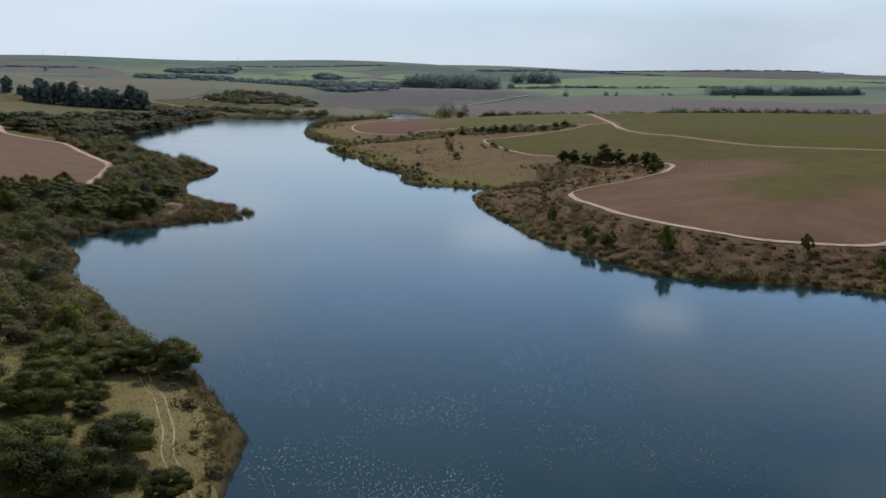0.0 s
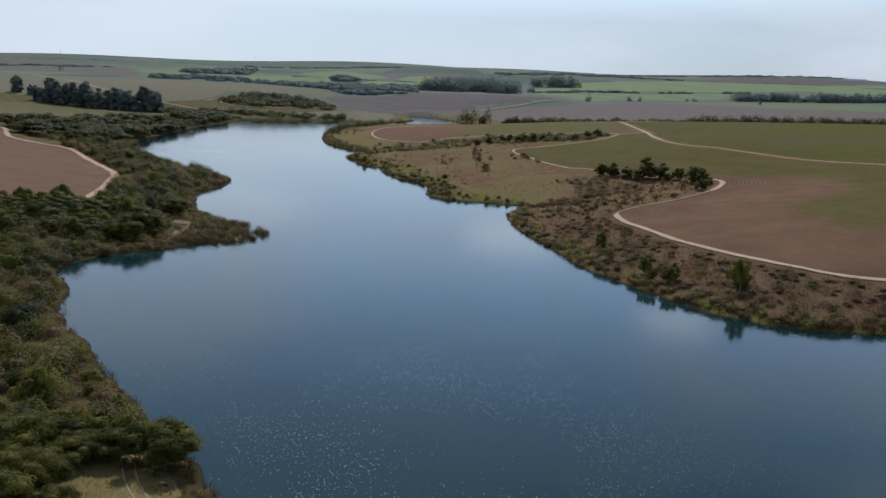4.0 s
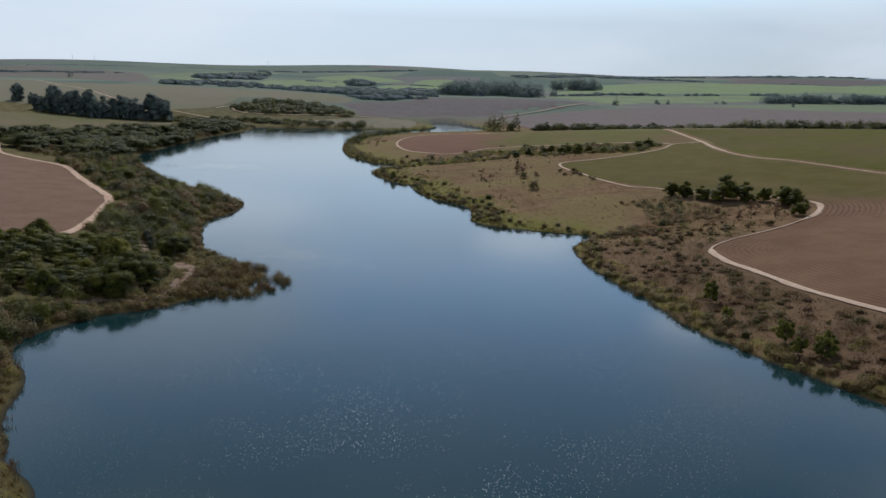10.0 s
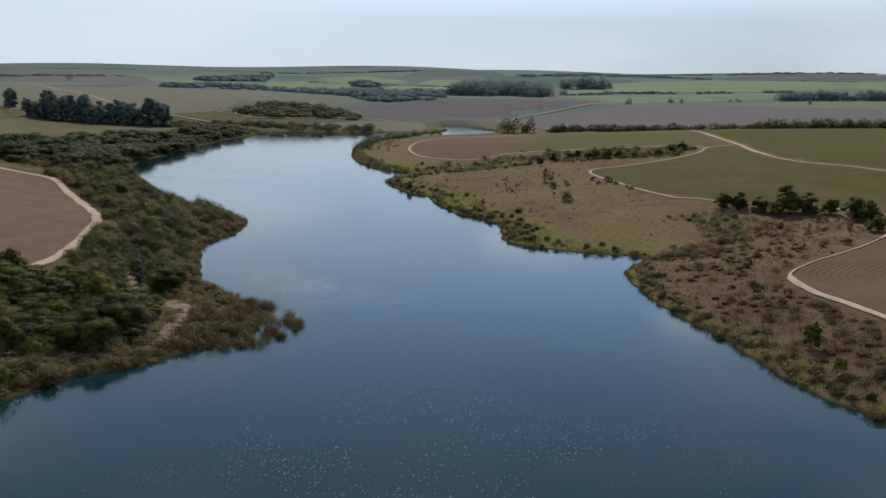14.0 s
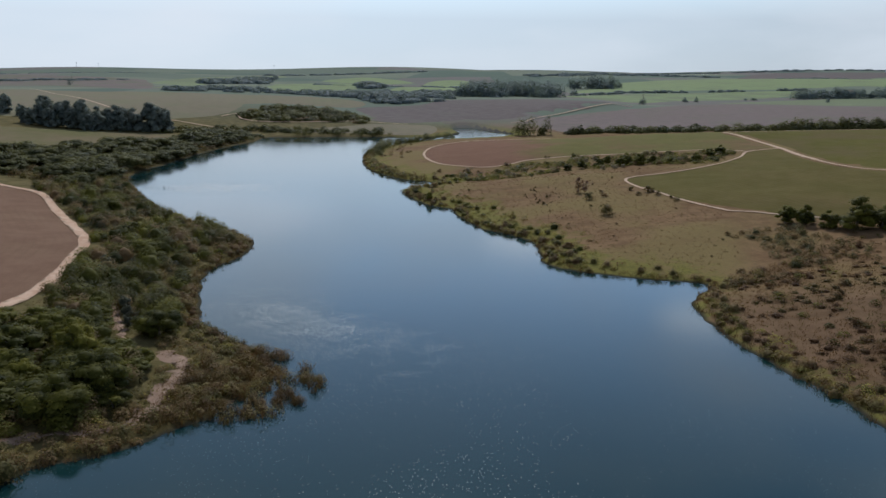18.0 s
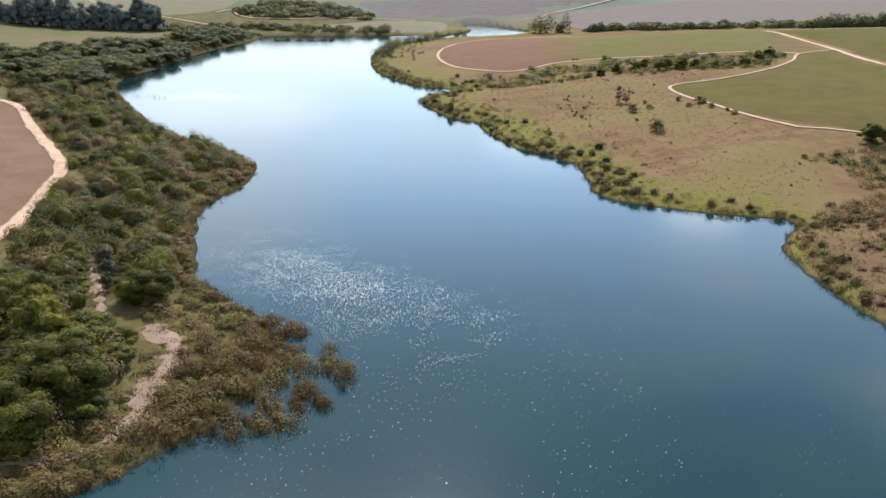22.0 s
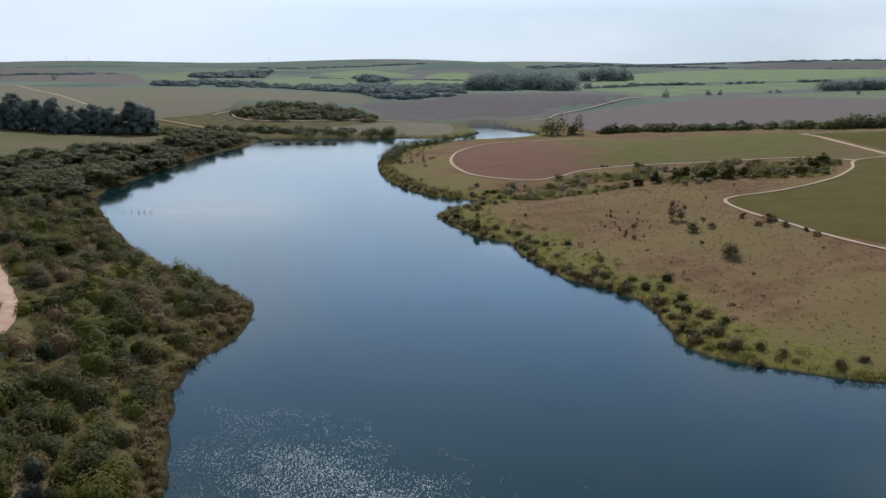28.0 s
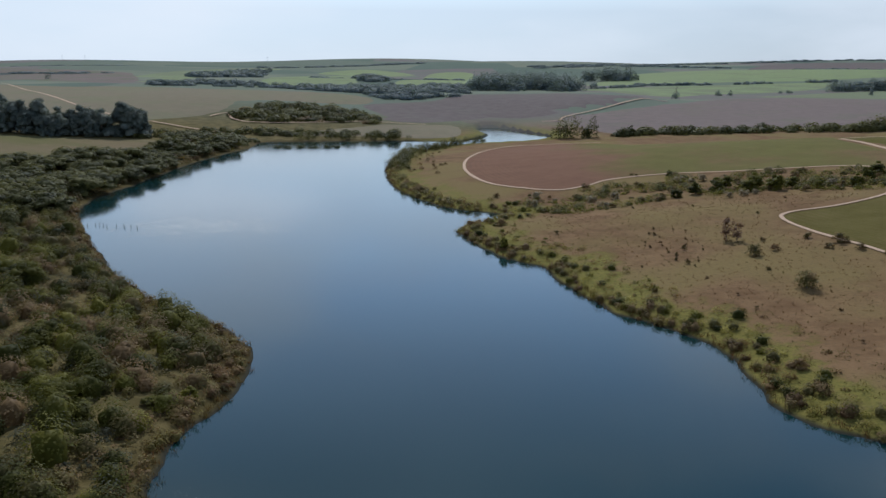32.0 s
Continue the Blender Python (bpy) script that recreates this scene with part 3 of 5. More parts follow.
def water_sheet(name, x0, x1, y0, y1, label):
    xs, ys = np.linspace(x0, x1, 30), np.linspace(y0, y1, 60)
    X, Y = np.meshgrid(xs, ys)
    k = np.arange(X.size).reshape(X.shape)
    q = np.stack([k[:-1, :-1], k[:-1, 1:], k[1:, 1:], k[1:, :-1]], -1).reshape(-1, 4)
    V = np.column_stack([X.ravel(), Y.ravel(), np.zeros(X.size)])
    tagged(new(name, mesh_from(name, V, q, WATER, True)), label, "lake", kind="structure")


water_sheet("water", -262, 275, -110, 985, "dark blue rippled water of a long reservoir, glittering in places")
water_sheet("pond_water", -105, 5, 985, 1165, "bright still water of a small pond beyond the reservoir")


# ---- roads ----
LINES = {
    "left": [(-345, 660), (-326, 638), (-300, 594), (-270, 571), (-243, 553), (-215, 510), (-194, 478), (-172, 443), (-164, 416), (-158, 392), (-155, 368), (-160, 352), (-180, 338), (-215, 328)],
    "loop": [(50, 492), (66, 481), (87, 470), (98, 463), (109, 453), (115, 441), (109, 425), (100, 413), (84, 397), (65, 381), (54, 368), (54, 352), (59, 336), (66, 314), (79, 291), (93, 275), (110, 268), (132, 265), (142, 270), (165, 285), (210, 296)],
    "middle": [(50, 492), (38, 520), (34, 532), (28, 552), (25, 575), (30, 584), (50, 590), (73, 605), (93, 632), (105, 657), (124, 664)],
    "main": [(123, 775), (124, 760), (125, 713), (125, 664), (121, 610), (126, 571), (145, 547), (174, 499), (200, 476), (225, 458), (300, 400), (390, 330)],
    "far_loop": [(20, 960), (-14, 945), (-55, 905), (-76, 825), (-81, 757), (-73, 707), (-60, 683), (-41, 670), (-26, 675), (-14, 685), (12, 689), (41, 684), (83, 679), (97, 669), (105, 657)],
    "spur": [(123, 775), (138, 783), (170, 788), (260, 780)],
    "fallow": [(-10, 1148), (8, 1160), (18, 1199), (62, 1271), (120, 1370), (177, 1460)],
    "pasture": [(-900, 1720), (-816, 1665), (-600, 1320), (-433, 1075), (-328, 1010), (-270, 985)],
    "scrub": [(-312, 1068), (-303, 1091), (-290, 1062), (-275, 1049), (-252, 1050), (-205, 1062), (-166, 1076), (-120, 1090)],
}
ROADS = {k: curve(v, 3.0 if max(abs(a) + b for a, b in v) < 1100 else 12.0) for k, v in LINES.items()}
WIDTH = {"left": 3.8, "loop": lambda q: 2.5 if q[1] < 366 else (0.8 if q[1] < 412 else (2.4 if q[0] > 100 else 1.4)), "middle": 1.5, "main": lambda q: 2.8 if q[1] > 600 else 1.7, "far_loop": 1.7, "spur": 1.8, "fallow": 2.0, "pasture": 2.6, "scrub": 2.2}


def ribbon(name, line, width, lift, material, label, category="road", uneven=0.18, freq=0.11):
    """A strip of earth laid on the land, with an uneven verge and a slight crown between two ruts."""
    t = np.gradient(line, axis=0)
    t /= np.maximum(np.linalg.norm(t, axis=1), 1e-6)[:, None]
    nrm = np.stack([-t[:, 1], t[:, 0]], 1)
    V, A, cols = [], [], (-1.0, -0.55, -0.2, 0.2, 0.55, 1.0)
    for c in cols:
        w = np.array([0.5 * (width(q) if callable(width) else width) * (1 + uneven * 2 * noise.noise((q[0] * freq, q[1] * freq, c * 3))) for q in line])
        q = line + nrm * (c * w)[:, None]
        z = (lay(q) if lift > 1 else height(q)) + lift + (-0.12 if abs(c) == 1 else (-0.05 if abs(c) == 0.55 else 0.0))
        V.append(np.column_stack([q, z]))
        A.append(np.full(len(q), abs(c)))
    n, m = len(line), len(cols)
    V, A = np.concatenate(V), np.concatenate(A)
    k = np.arange(n * m).reshape(m, n)
    q = np.stack([k[1:, :-1], k[1:, 1:], k[:-1, 1:], k[:-1, :-1]], -1).reshape(-1, 4)
    me = mesh_from(name, V, q, material, True)
    give(me, "across", A)
    return tagged(new(name, me), label, category, kind="structure")


for key, line in ROADS.items():
    distant = key in ("fallow", "pasture", "scrub")
    ribbon("dirt_road", line, WIDTH[key], 1.1 if distant else 0.34, ORANGE_ROAD if key == "left" else ROAD, "pale reddish earth farm road between fields and scrub")


# ---- fields ----
FIELDS = []


def draped(name, outline, cell, lift, material, label, grow, headland=None, category="field", kind="structure"):
    """A field laid on the land: its outline filled with a net of points."""
    ring = curve(outline, cell, True)
    if category == "field":
        FIELDS.append(ring[::2])
    lo, hi = ring.min(0), ring.max(0)
    X, Y = np.meshgrid(np.arange(lo[0], hi[0], cell), np.arange(lo[1], hi[1], cell))
    Q = np.stack([X.ravel(), Y.ravel()], 1)
    Q = Q[away(Q, ring) < -0.6 * cell]
    pts = [Vector(p) for p in np.concatenate([ring, Q])]
    n = len(ring)
    from mathutils.geometry import delaunay_2d_cdt
    vs, _, fs, *_ = delaunay_2d_cdt(pts, [(a, (a + 1) % n) for a in range(n)], [], 1, 1e-4)
    W = np.array([(v.x, v.y) for v in vs])
    F = np.array([f for f in fs if len(f) == 3], np.int32)
    a, b, c = W[F[:, 0]], W[F[:, 1]], W[F[:, 2]]
    turn = (b[:, 0] - a[:, 0]) * (c[:, 1] - a[:, 1]) - (b[:, 1] - a[:, 1]) * (c[:, 0] - a[:, 0])
    F[turn < 0] = F[turn < 0][:, ::-1]
    rim = np.clip(-away(W, ring) / (0.5 * cell), 0, 1)
    me = mesh_from(name, np.column_stack([W, (lay(W) if cell > 20 else height(W)) + lift * rim - 0.25 * lift * (1 - rim)]), F, material, True)
    edge = -away(W, ring) if headland is None else np.abs(away(W, headland, False))
    give(me, "edge", edge)
    give(me, "grow", grow(W, edge))
    return tagged(new(name, me), label, category, kind=kind)


draped("stubble_field", [(-345, 660)] + LINES["left"][1:] + [(-330, 330), (-520, 400), (-540, 640), (-430, 680)], 6, 0.16, LEFT_SOIL,
       "bare pinkish-brown harvested field beside the reservoir", lambda W, e: 0.3 * step01(60, 200, e), ROADS["left"])
draped("young_crop_field", [(-335, 700), (-305, 745), (-293, 800), (-292, 860), (-302, 915), (-345, 890), (-395, 862), (-440, 835), (-600, 800), (-600, 670), (-430, 690)], 8, 0.2, SHORT_CROP,
       "short green crop field above the wooded shore", lambda W, e: 0.55 + 0 * e)
east_edge = LINES["middle"][1:-1] + [(123, 664), (119, 610), (124, 571), (143, 545), (172, 497), (198, 474), (223, 456), (298, 398), (388, 328), (330, 290), (210, 298)] + LINES["loop"][-2:0:-1]
draped("ploughed_field", east_edge, 4, 0.16, PLOUGHED, "curving ploughed rows of reddish soil turning green uphill",
       lambda W, e: step01(18, 80, e) * 0.9 + 1.0 * step01(425, 470, W[:, 1]), ROADS["loop"])
draped("young_crop_field", [(134, 800), (127, 766), (128, 713), (128, 664), (124, 612), (129, 573), (148, 550), (177, 502), (203, 479), (228, 461), (303, 403), (393, 333), (760, 380), (800, 760), (640, 880), (400, 870), (250, 850)], 9, 0.25, YOUNG,
       "broad low green crop field over the hill", lambda W, e: 0.75 + 0 * e)
draped("red_soil_field", LINES["far_loop"][1:-1] + [(104, 660), (121, 667), (122, 713), (121, 766), (130, 810), (100, 860), (60, 905), (20, 950)], 6, 0.22, PINK,
       "reddish bare field going green towards the hilltop", lambda W, e: step01(-45, 25, W[:, 0]) * 0.85)
# far fallow and cane materials already hold haze in their base colours
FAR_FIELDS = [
    ("fallow_field", FAR_DARK_HAZED, 0.1, [(-200, 1236), (-169, 1285), (-126, 1322), (-100, 1415), (-28, 1460), (51, 1512), (114, 1450), (192, 1490), (97, 1316), (23, 1231), (-4, 1196), (-28, 1178), (-60, 1190), (-84, 1165), (-120, 1112), (-150, 1100), (-172, 1092), (-165, 1148)], "dark brown fallow field beyond the pond"),
    ("fallow_field", FAR_SOIL_HAZED, 0.2, [(14, 1184), (60, 1252), (143, 1363), (250, 1513), (382, 1614), (528, 1590), (900, 1600), (1000, 1200), (450, 1130), (330, 1100), (217, 1075), (127, 1048), (36, 1040)], "grey-pink fallow field behind a line of trees"),
    ("pasture", FAR_GREEN_HAZED, 0.2, [(255, 1525), (310, 1606), (413, 1712), (553, 1837), (700, 1900), (1000, 1850), (900, 1610), (528, 1600), (382, 1622)], "narrow green strip above the fallow field"),
    ("cane_field", FAR_GREEN_HAZED, 0.6, [(98, 1785), (259, 1980), (449, 2082), (640, 2130), (590, 1985), (451, 1823), (292, 1691), (212, 1571), (180, 1640)], "pale green cane field on the far plain"),
    ("cane_field", FAR_GREEN_HAZED, 0.9, [(131, 1985), (300, 2500), (366, 2768), (700, 3000), (1551, 3800), (1900, 3300), (1100, 2300), (827, 2259), (638, 2172), (470, 2160), (278, 2082)], "wide pale green cane field near the horizon"),
    ("fallow_field", FAR_DARK_HAZED, 0.2, [(760, 2900), (1158, 4130), (1725, 4241), (2400, 4300), (2300, 3800), (1600, 3870)], "dull brown field along the far horizon"),
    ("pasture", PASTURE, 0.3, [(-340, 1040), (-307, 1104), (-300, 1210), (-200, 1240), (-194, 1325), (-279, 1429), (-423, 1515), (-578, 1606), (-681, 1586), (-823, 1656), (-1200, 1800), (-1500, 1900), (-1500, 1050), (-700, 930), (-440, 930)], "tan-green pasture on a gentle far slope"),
    ("fallow_field", FAR_SOIL_HAZED, 0.45, [(-672, 1768), (-690, 1900), (-900, 2420), (-1000, 2590), (-1266, 2710), (-1600, 2750), (-1500, 2050), (-993, 1972), (-840, 1845)], "dull purple-brown field high on the far slope"),
    ("cane_field", FAR_GREEN_HAZED, 0.5, [(-658, 1772), (-700, 2000), (-860, 2299), (-910, 2690), (-853, 3043), (-800, 3300), (-700, 3150), (-782, 2793), (-618, 1973)], "green cane field above a wooded hill"),
    ("cane_field", FAR_GREEN_HAZED, 0.8, [(-425, 1660), (-500, 2080), (-591, 2524), (-530, 2800), (-390, 2790), (-300, 2000), (-266, 1790), (-337, 1670)], "light green field below a wood"),
    ("cane_field", FAR_GREEN_HAZED, 0.9, [(-556, 2976), (-460, 3314), (-255, 3009), (-407, 2894)], "pale green field high on the far ridge"),
    ("cane_field", FAR_GREEN_HAZED, 1.0, [(-222, 1850), (-220, 2400), (-215, 3071), (-82, 3100), (-90, 2500), (-88, 1900), (-142, 1840)], "bright green field on the far slope"),
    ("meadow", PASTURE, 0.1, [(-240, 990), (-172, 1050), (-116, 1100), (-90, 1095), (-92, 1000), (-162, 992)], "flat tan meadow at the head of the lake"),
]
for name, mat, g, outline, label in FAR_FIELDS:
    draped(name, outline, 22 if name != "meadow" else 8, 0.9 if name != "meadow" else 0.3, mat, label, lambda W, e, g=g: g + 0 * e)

MEADOW = [(-27, 92), (-31, 110), (-34, 123), (-42, 138), (-51, 150), (-66, 152), (-84, 150), (-96, 138), (-92, 95), (-60, 80)]
draped("meadow", MEADOW, 3, 0.08, MEADOW_TURF, "golden-green lakeside meadow", lambda W, e: 0.5 + 0 * e, None, "meadow")
# worn meadow track with two ruts
track = curve([(-62, 168), (-55, 152), (-50, 141), (-46, 135), (-43, 128), (-40, 121), (-38, 114), (-34, 106), (-28, 92), (-26, 70)], 2.0)
tg = np.gradient(track, axis=0)
tg /= np.linalg.norm(tg, axis=1)[:, None]
for off in (-0.8, 0.8):
    ribbon("wheel_track", track + off * np.stack([-tg[:, 1], tg[:, 0]], 1), 0.55, 0.12, TRACK, "pale wheel rut worn through lakeside meadow grass", "track", 0.3)
PATHS = []
for pts, w in (([(-200, 300), (-160, 290), (-135, 288), (-123, 289), (-112, 294), (-103, 297), (-99, 302)], 2.0), ([(-100, 303), (-98, 308), (-100, 315), (-99, 321), (-101, 329), (-107, 337)], 3.4), ([(-117, 339), (-121, 349), (-128, 362), (-134, 378)], 2.0)):
    PATHS.append(pts)
    ribbon("sandy_path", curve(pts, 0.8), w, 0.14, SAND, "bare sandy earth path through lakeside scrub", "path", 0.95, 0.5)


# ---- plants ----
rng = np.random.default_rng(7)


DENSER, FINER = 1.55, 0.80


def cores(centres, radii, full):
    """Uneven leafy domes that fill the inside of the clumps."""
    seg, rings = 7, ((-0.35, 0.86), (0.30, 0.92), (0.72, 0.62))
    ang = 2 * math.pi * np.arange(seg) / seg
    unit = np.array([(r * math.cos(a + 0.4 * k), r * math.sin(a + 0.4 * k), z) for k, (z, r) in enumerate(rings) for a in ang] + [(0, 0, 0.98)])
    tris = []
    for k in range(len(rings) - 1):
        for j in range(seg):
            a, b, c, d = k * seg + j, k * seg + (j + 1) % seg, (k + 1) * seg + (j + 1) % seg, (k + 1) * seg + j
            tris += [(a, b, c), (a, c, d)]
    tris += [((len(rings) - 1) * seg + j, (len(rings) - 1) * seg + (j + 1) % seg, len(rings) * seg) for j in range(seg)]
    n, m = len(centres), len(unit)
    swell = full * (1 + 0.36 * (rng.random((n, m, 1)) - 0.5))
    V = np.asarray(centres)[:, None, :] + unit[None] * swell * np.asarray(radii)[:, None, :]
    F = np.array(tris)[None] + (np.arange(n) * m)[:, None, None]
    return V.reshape(-1, 3), F.reshape(-1, 3), m


def leaves(centres, radii, counts, size, up=0.7, fill=0.82, full=0.0):
    """Many small leaf sprays on the outside of clumps: vertices and faces."""
    counts, size = (np.asarray(counts) * DENSER).astype(int), np.asarray(size) * FINER
    C, Rr = np.repeat(centres, counts, 0), np.repeat(radii, counts, 0)
    S = np.repeat(np.broadcast_to(size, len(centres)), counts)
    n = len(C)
    d = rng.normal(size=(n, 3))
    d[:, 2] = np.where(d[:, 2] < -0.3 * np.abs(d[:, 0]), -d[:, 2], d[:, 2])
    d /= np.linalg.norm(d, axis=1)[:, None]
    pos = C + d * Rr * (fill + (1 - fill) * rng.random((n, 1)) ** 0.5) * (0.85 + 0.3 * rng.random((n, 1)))
    nrm = d + rng.normal(scale=0.19, size=(n, 3)) + (0, 0, up)
    nrm /= np.linalg.norm(nrm, axis=1)[:, None]
    a = np.cross(nrm, rng.normal(size=(n, 3)))
    a /= np.maximum(np.linalg.norm(a, axis=1), 1e-6)[:, None]
    b = np.cross(nrm, a)
    s = (S * (0.6 + 0.8 * rng.random(n)))[:, None]
    w = 0.55 + 0.4 * rng.random((n, 1))
    V = np.stack([pos - a * s - b * s * w, pos + a * s - b * s * w, pos + b * s * 1.5 * w], 1).reshape(-1, 3)
    shade = rng.random(len(centres))
    if not full:
        return V, np.arange(3 * n).reshape(-1, 3), np.repeat(np.repeat(shade, counts), 3)
    body, hull, m = cores(centres, radii, full)
    tone = np.concatenate([np.repeat(np.repeat(shade, counts), 3), np.repeat(shade, m)])
    return np.concatenate([V, body]), np.concatenate([np.arange(3 * n).reshape(-1, 3), hull + len(V)]), tone


def toned(me, tone):
    give(me, "tone", tone)
    return me


def crown(name, material, spread_, tall, base, clumps, per, size, flat=0.6, low=0.6, girth=0.28, full=0.0):
    """A crown of leaf clumps in an uneven dome."""
    ang, r = rng.random(clumps) * 2 * math.pi, np.sqrt(rng.random(clumps))
    r = r * spread_ * 0.74
    roof = tall * (1 - 0.6 * (r / spread_) ** 2) * (0.72 + 0.18 * rng.random(clumps))
    rise = base + roof * (1 - low * rng.random(clumps))
    c = np.column_stack([r * np.cos(ang), r * np.sin(ang), rise])
    q = spread_ * girth * (0.8 + 0.5 * rng.random(clumps))
    rad = np.column_stack([q, q, q * flat])
    V, F, tone = leaves(c, rad, np.full(clumps, per * (0.75 if full else 1)), size, full=full)
    return toned(mesh_from(name, V, F, material), tone)


def limbs(name, high, spread_, thick, count=5):
    """A tapered trunk that forks into limbs."""
    bm = bmesh.new()

    def tube(pts, r0, r1):
        rings = []
        for j, p in enumerate(pts):
            rr = r0 + (r1 - r0) * j / (len(pts) - 1)
            rings.append([bm.verts.new((p[0] + rr * math.cos(k * math.pi / 3), p[1] + rr * math.sin(k * math.pi / 3), p[2])) for k in range(6)])
        for u, v in zip(rings, rings[1:]):
            for k in range(6):
                bm.faces.new((u[k], u[(k + 1) % 6], v[(k + 1) % 6], v[k]))
    lean = rng.normal(scale=0.06 * high, size=2)
    fork = (lean[0] * 0.5, lean[1] * 0.5, high * 0.42)
    tube([(0, 0, -0.4), (lean[0] * 0.2, lean[1] * 0.2, high * 0.2), fork], thick, thick * 0.72)
    for k in range(count):
        a = 2 * math.pi * k / count + rng.random()
        e = spread_ * (0.35 + 0.35 * rng.random())
        tube([fork, (fork[0] + 0.5 * e * math.cos(a), fork[1] + 0.5 * e * math.sin(a), high * 0.62), (fork[0] + e * math.cos(a), fork[1] + e * math.sin(a), high * (0.78 + 0.12 * rng.random()))], thick * 0.5, thick * 0.12)
    me = bpy.data.meshes.new(name)
    bm.to_mesh(me)
    bm.free()
    me.materials.append(BARK)
    return me


# first of each kind stands far behind the flight, out of the way of the rest
def plant(name, trunk, leaf, label, category, group):
    base = new(name)
    part("trunk" if category == "tree" else "stems", trunk, base)
    part("crown" if category == "tree" else "foliage", leaf, base)
    return tagged(base, label, category, group)


PLANTED = {}


def setting(kind, x, y, scale=1.0, stretch=1.0, z=None):
    """Plant one of a kind at a place; every plant stands on the land."""
    maker, free = KINDS[kind], PLANTED.setdefault(kind, [])
    variant = rng.integers(len(maker))
    zz = float(height([(x, y)])[0]) if z is None else z
    m = pose(x, y, zz, 0, 0, rng.random() * 360) @ Matrix.Diagonal((scale, scale, scale * stretch, 1))
    if not isinstance(maker[variant], bpy.types.Object):
        maker[variant] = plant(*maker[variant])
        maker[variant].matrix_basis = m
        return maker[variant]
    return copy_thing(maker[variant], m)


def tree_kind(material, label, group, n, spread_, tall, base, clumps, per, size, flat=0.6, thick=0.28, low=0.6, girth=0.28, full=0.0):
    return [("tree", limbs("trunk", base + tall * 0.8, spread_, thick), crown("crown", material, spread_, tall, base, clumps, per, size, flat, low, girth, full), label, "tree", group) for _ in range(n)]


def bush_kind(material, label, group, n, spread_, tall, clumps, per, size):
    return [("bush", limbs("stems", tall * 0.6, spread_ * 0.8, 0.06, 4), crown("foliage", material, spread_, tall, 0.0, clumps + 4, per, size, 0.85, 1.0, 0.36), label, "bush", group) for _ in range(n)]


KINDS = {
    "round": tree_kind(LEAF_DARK, "dense dark rounded tree beside a farm road", "gully trees", 3, 2.9, 5.2, 0.1, 34, 70, 0.16, 0.85, 0.2, 0.95, 0.30, full=0.72),
    "rusty": tree_kind(LEAF_DRYTREE, "half-bare rust-brown tree on dry pasture", "pasture trees", 3, 1.35, 5.4, 0.1, 26, 26, 0.15, 1.3, 0.10, 0.95, 0.36),
    "feathery": tree_kind(LEAF_OLIVE, "thin feathery olive tree on dry pasture", "pasture trees", 2, 1.9, 3.0, 0.1, 24, 40, 0.13, 0.9, 0.10, 0.95, 0.36),
    "dark": tree_kind(LEAF_DARK, "dark green broad flat-topped tree on the lake shore", "lakeside trees", 4, 4.6, 4.6, 0.9, 46, 160, 0.125, 0.62, 0.28, 0.75, 0.27, full=0.72),
    "umbrella": tree_kind(LEAF_DARK, "dark umbrella-crowned tree in lakeside woods", "lakeside trees", 5, 4.6, 4.4, 0.8, 34, 54, 0.21, 0.5, 0.26, 0.7, 0.29, full=0.72),
    "woodland": tree_kind(LEAF_SHADE, "broad dark tree of the far western shore", "far shore trees", 4, 4.8, 5.0, 0.3, 26, 66, 0.25, 0.62, 0.26, 0.85, 0.30, full=0.72),
    "column": tree_kind(LEAF_GREY, "narrow upright grey-green shrub in lakeside scrub", "lakeside shrubs", 3, 1.2, 4.0, 0.1, 22, 44, 0.15, 1.3, 0.10, 0.95, 0.42),
    "green": tree_kind(LEAF_GREEN, "mid green rounded broadleaf tree in lakeside scrub", "lakeside trees", 3, 3.2, 4.6, 0.5, 30, 74, 0.15, 0.8, 0.22, 0.85, 0.28, full=0.72),
    "gum": tree_kind(LEAF_GUM_HAZED, "tall dense dark gum tree in a grove", "gum grove", 5, 7.2, 19.0, 0.2, 60, 64, 0.42, 1.0, 0.45, 0.97, 0.33, full=0.72),
    "olive": bush_kind(LEAF_OLIVE, "olive green bush among dry grass", "lakeside bushes", 4, 1.9, 2.6, 12, 34, 0.19),
    "brown": bush_kind(LEAF_REDBROWN, "dry brown half-bare bush on the slope", "dry bushes", 3, 1.6, 2.1, 10, 26, 0.16),
    "bright": bush_kind(LEAF_BRIGHT, "bright yellow-green bush at the water's edge", "bank bushes", 3, 1.7, 1.9, 11, 30, 0.18),
    "pale": bush_kind(LEAF_PALE, "pale grey flowering bush in the gully", "gully bushes", 2, 2.0, 2.4, 8, 30, 0.22),
}


def scatter(outline, gap, keep=1.0, clear=3.0, wet=1.0):
    """Random places in an outline, off the roads and out of the water."""
    zone = np.array(outline, float)
    lo, hi = zone.min(0), zone.max(0)
    X, Y = np.meshgrid(np.arange(lo[0], hi[0], gap), np.arange(lo[1], hi[1], gap))
    Q = np.stack([X.ravel(), Y.ravel()], 1) + (rng.random((X.size, 2)) - 0.5) * gap * 0.95
    Q = Q[(rng.random(len(Q)) < keep) & (away(Q, zone) < 0)]
    if len(Q):
        Q = Q[shore_distance(Q) > wet]
    for ring in FIELDS[:5]:
        if len(Q):
            Q = Q[away(Q, ring) > 1.0]
    for line in ROADS.values():
        if len(Q):
            Q = Q[away(Q, line[::2], False) > clear]
    for line in PATHS:
        if len(Q):
            Q = Q[away(Q, line, False) > 1.5]
    return Q


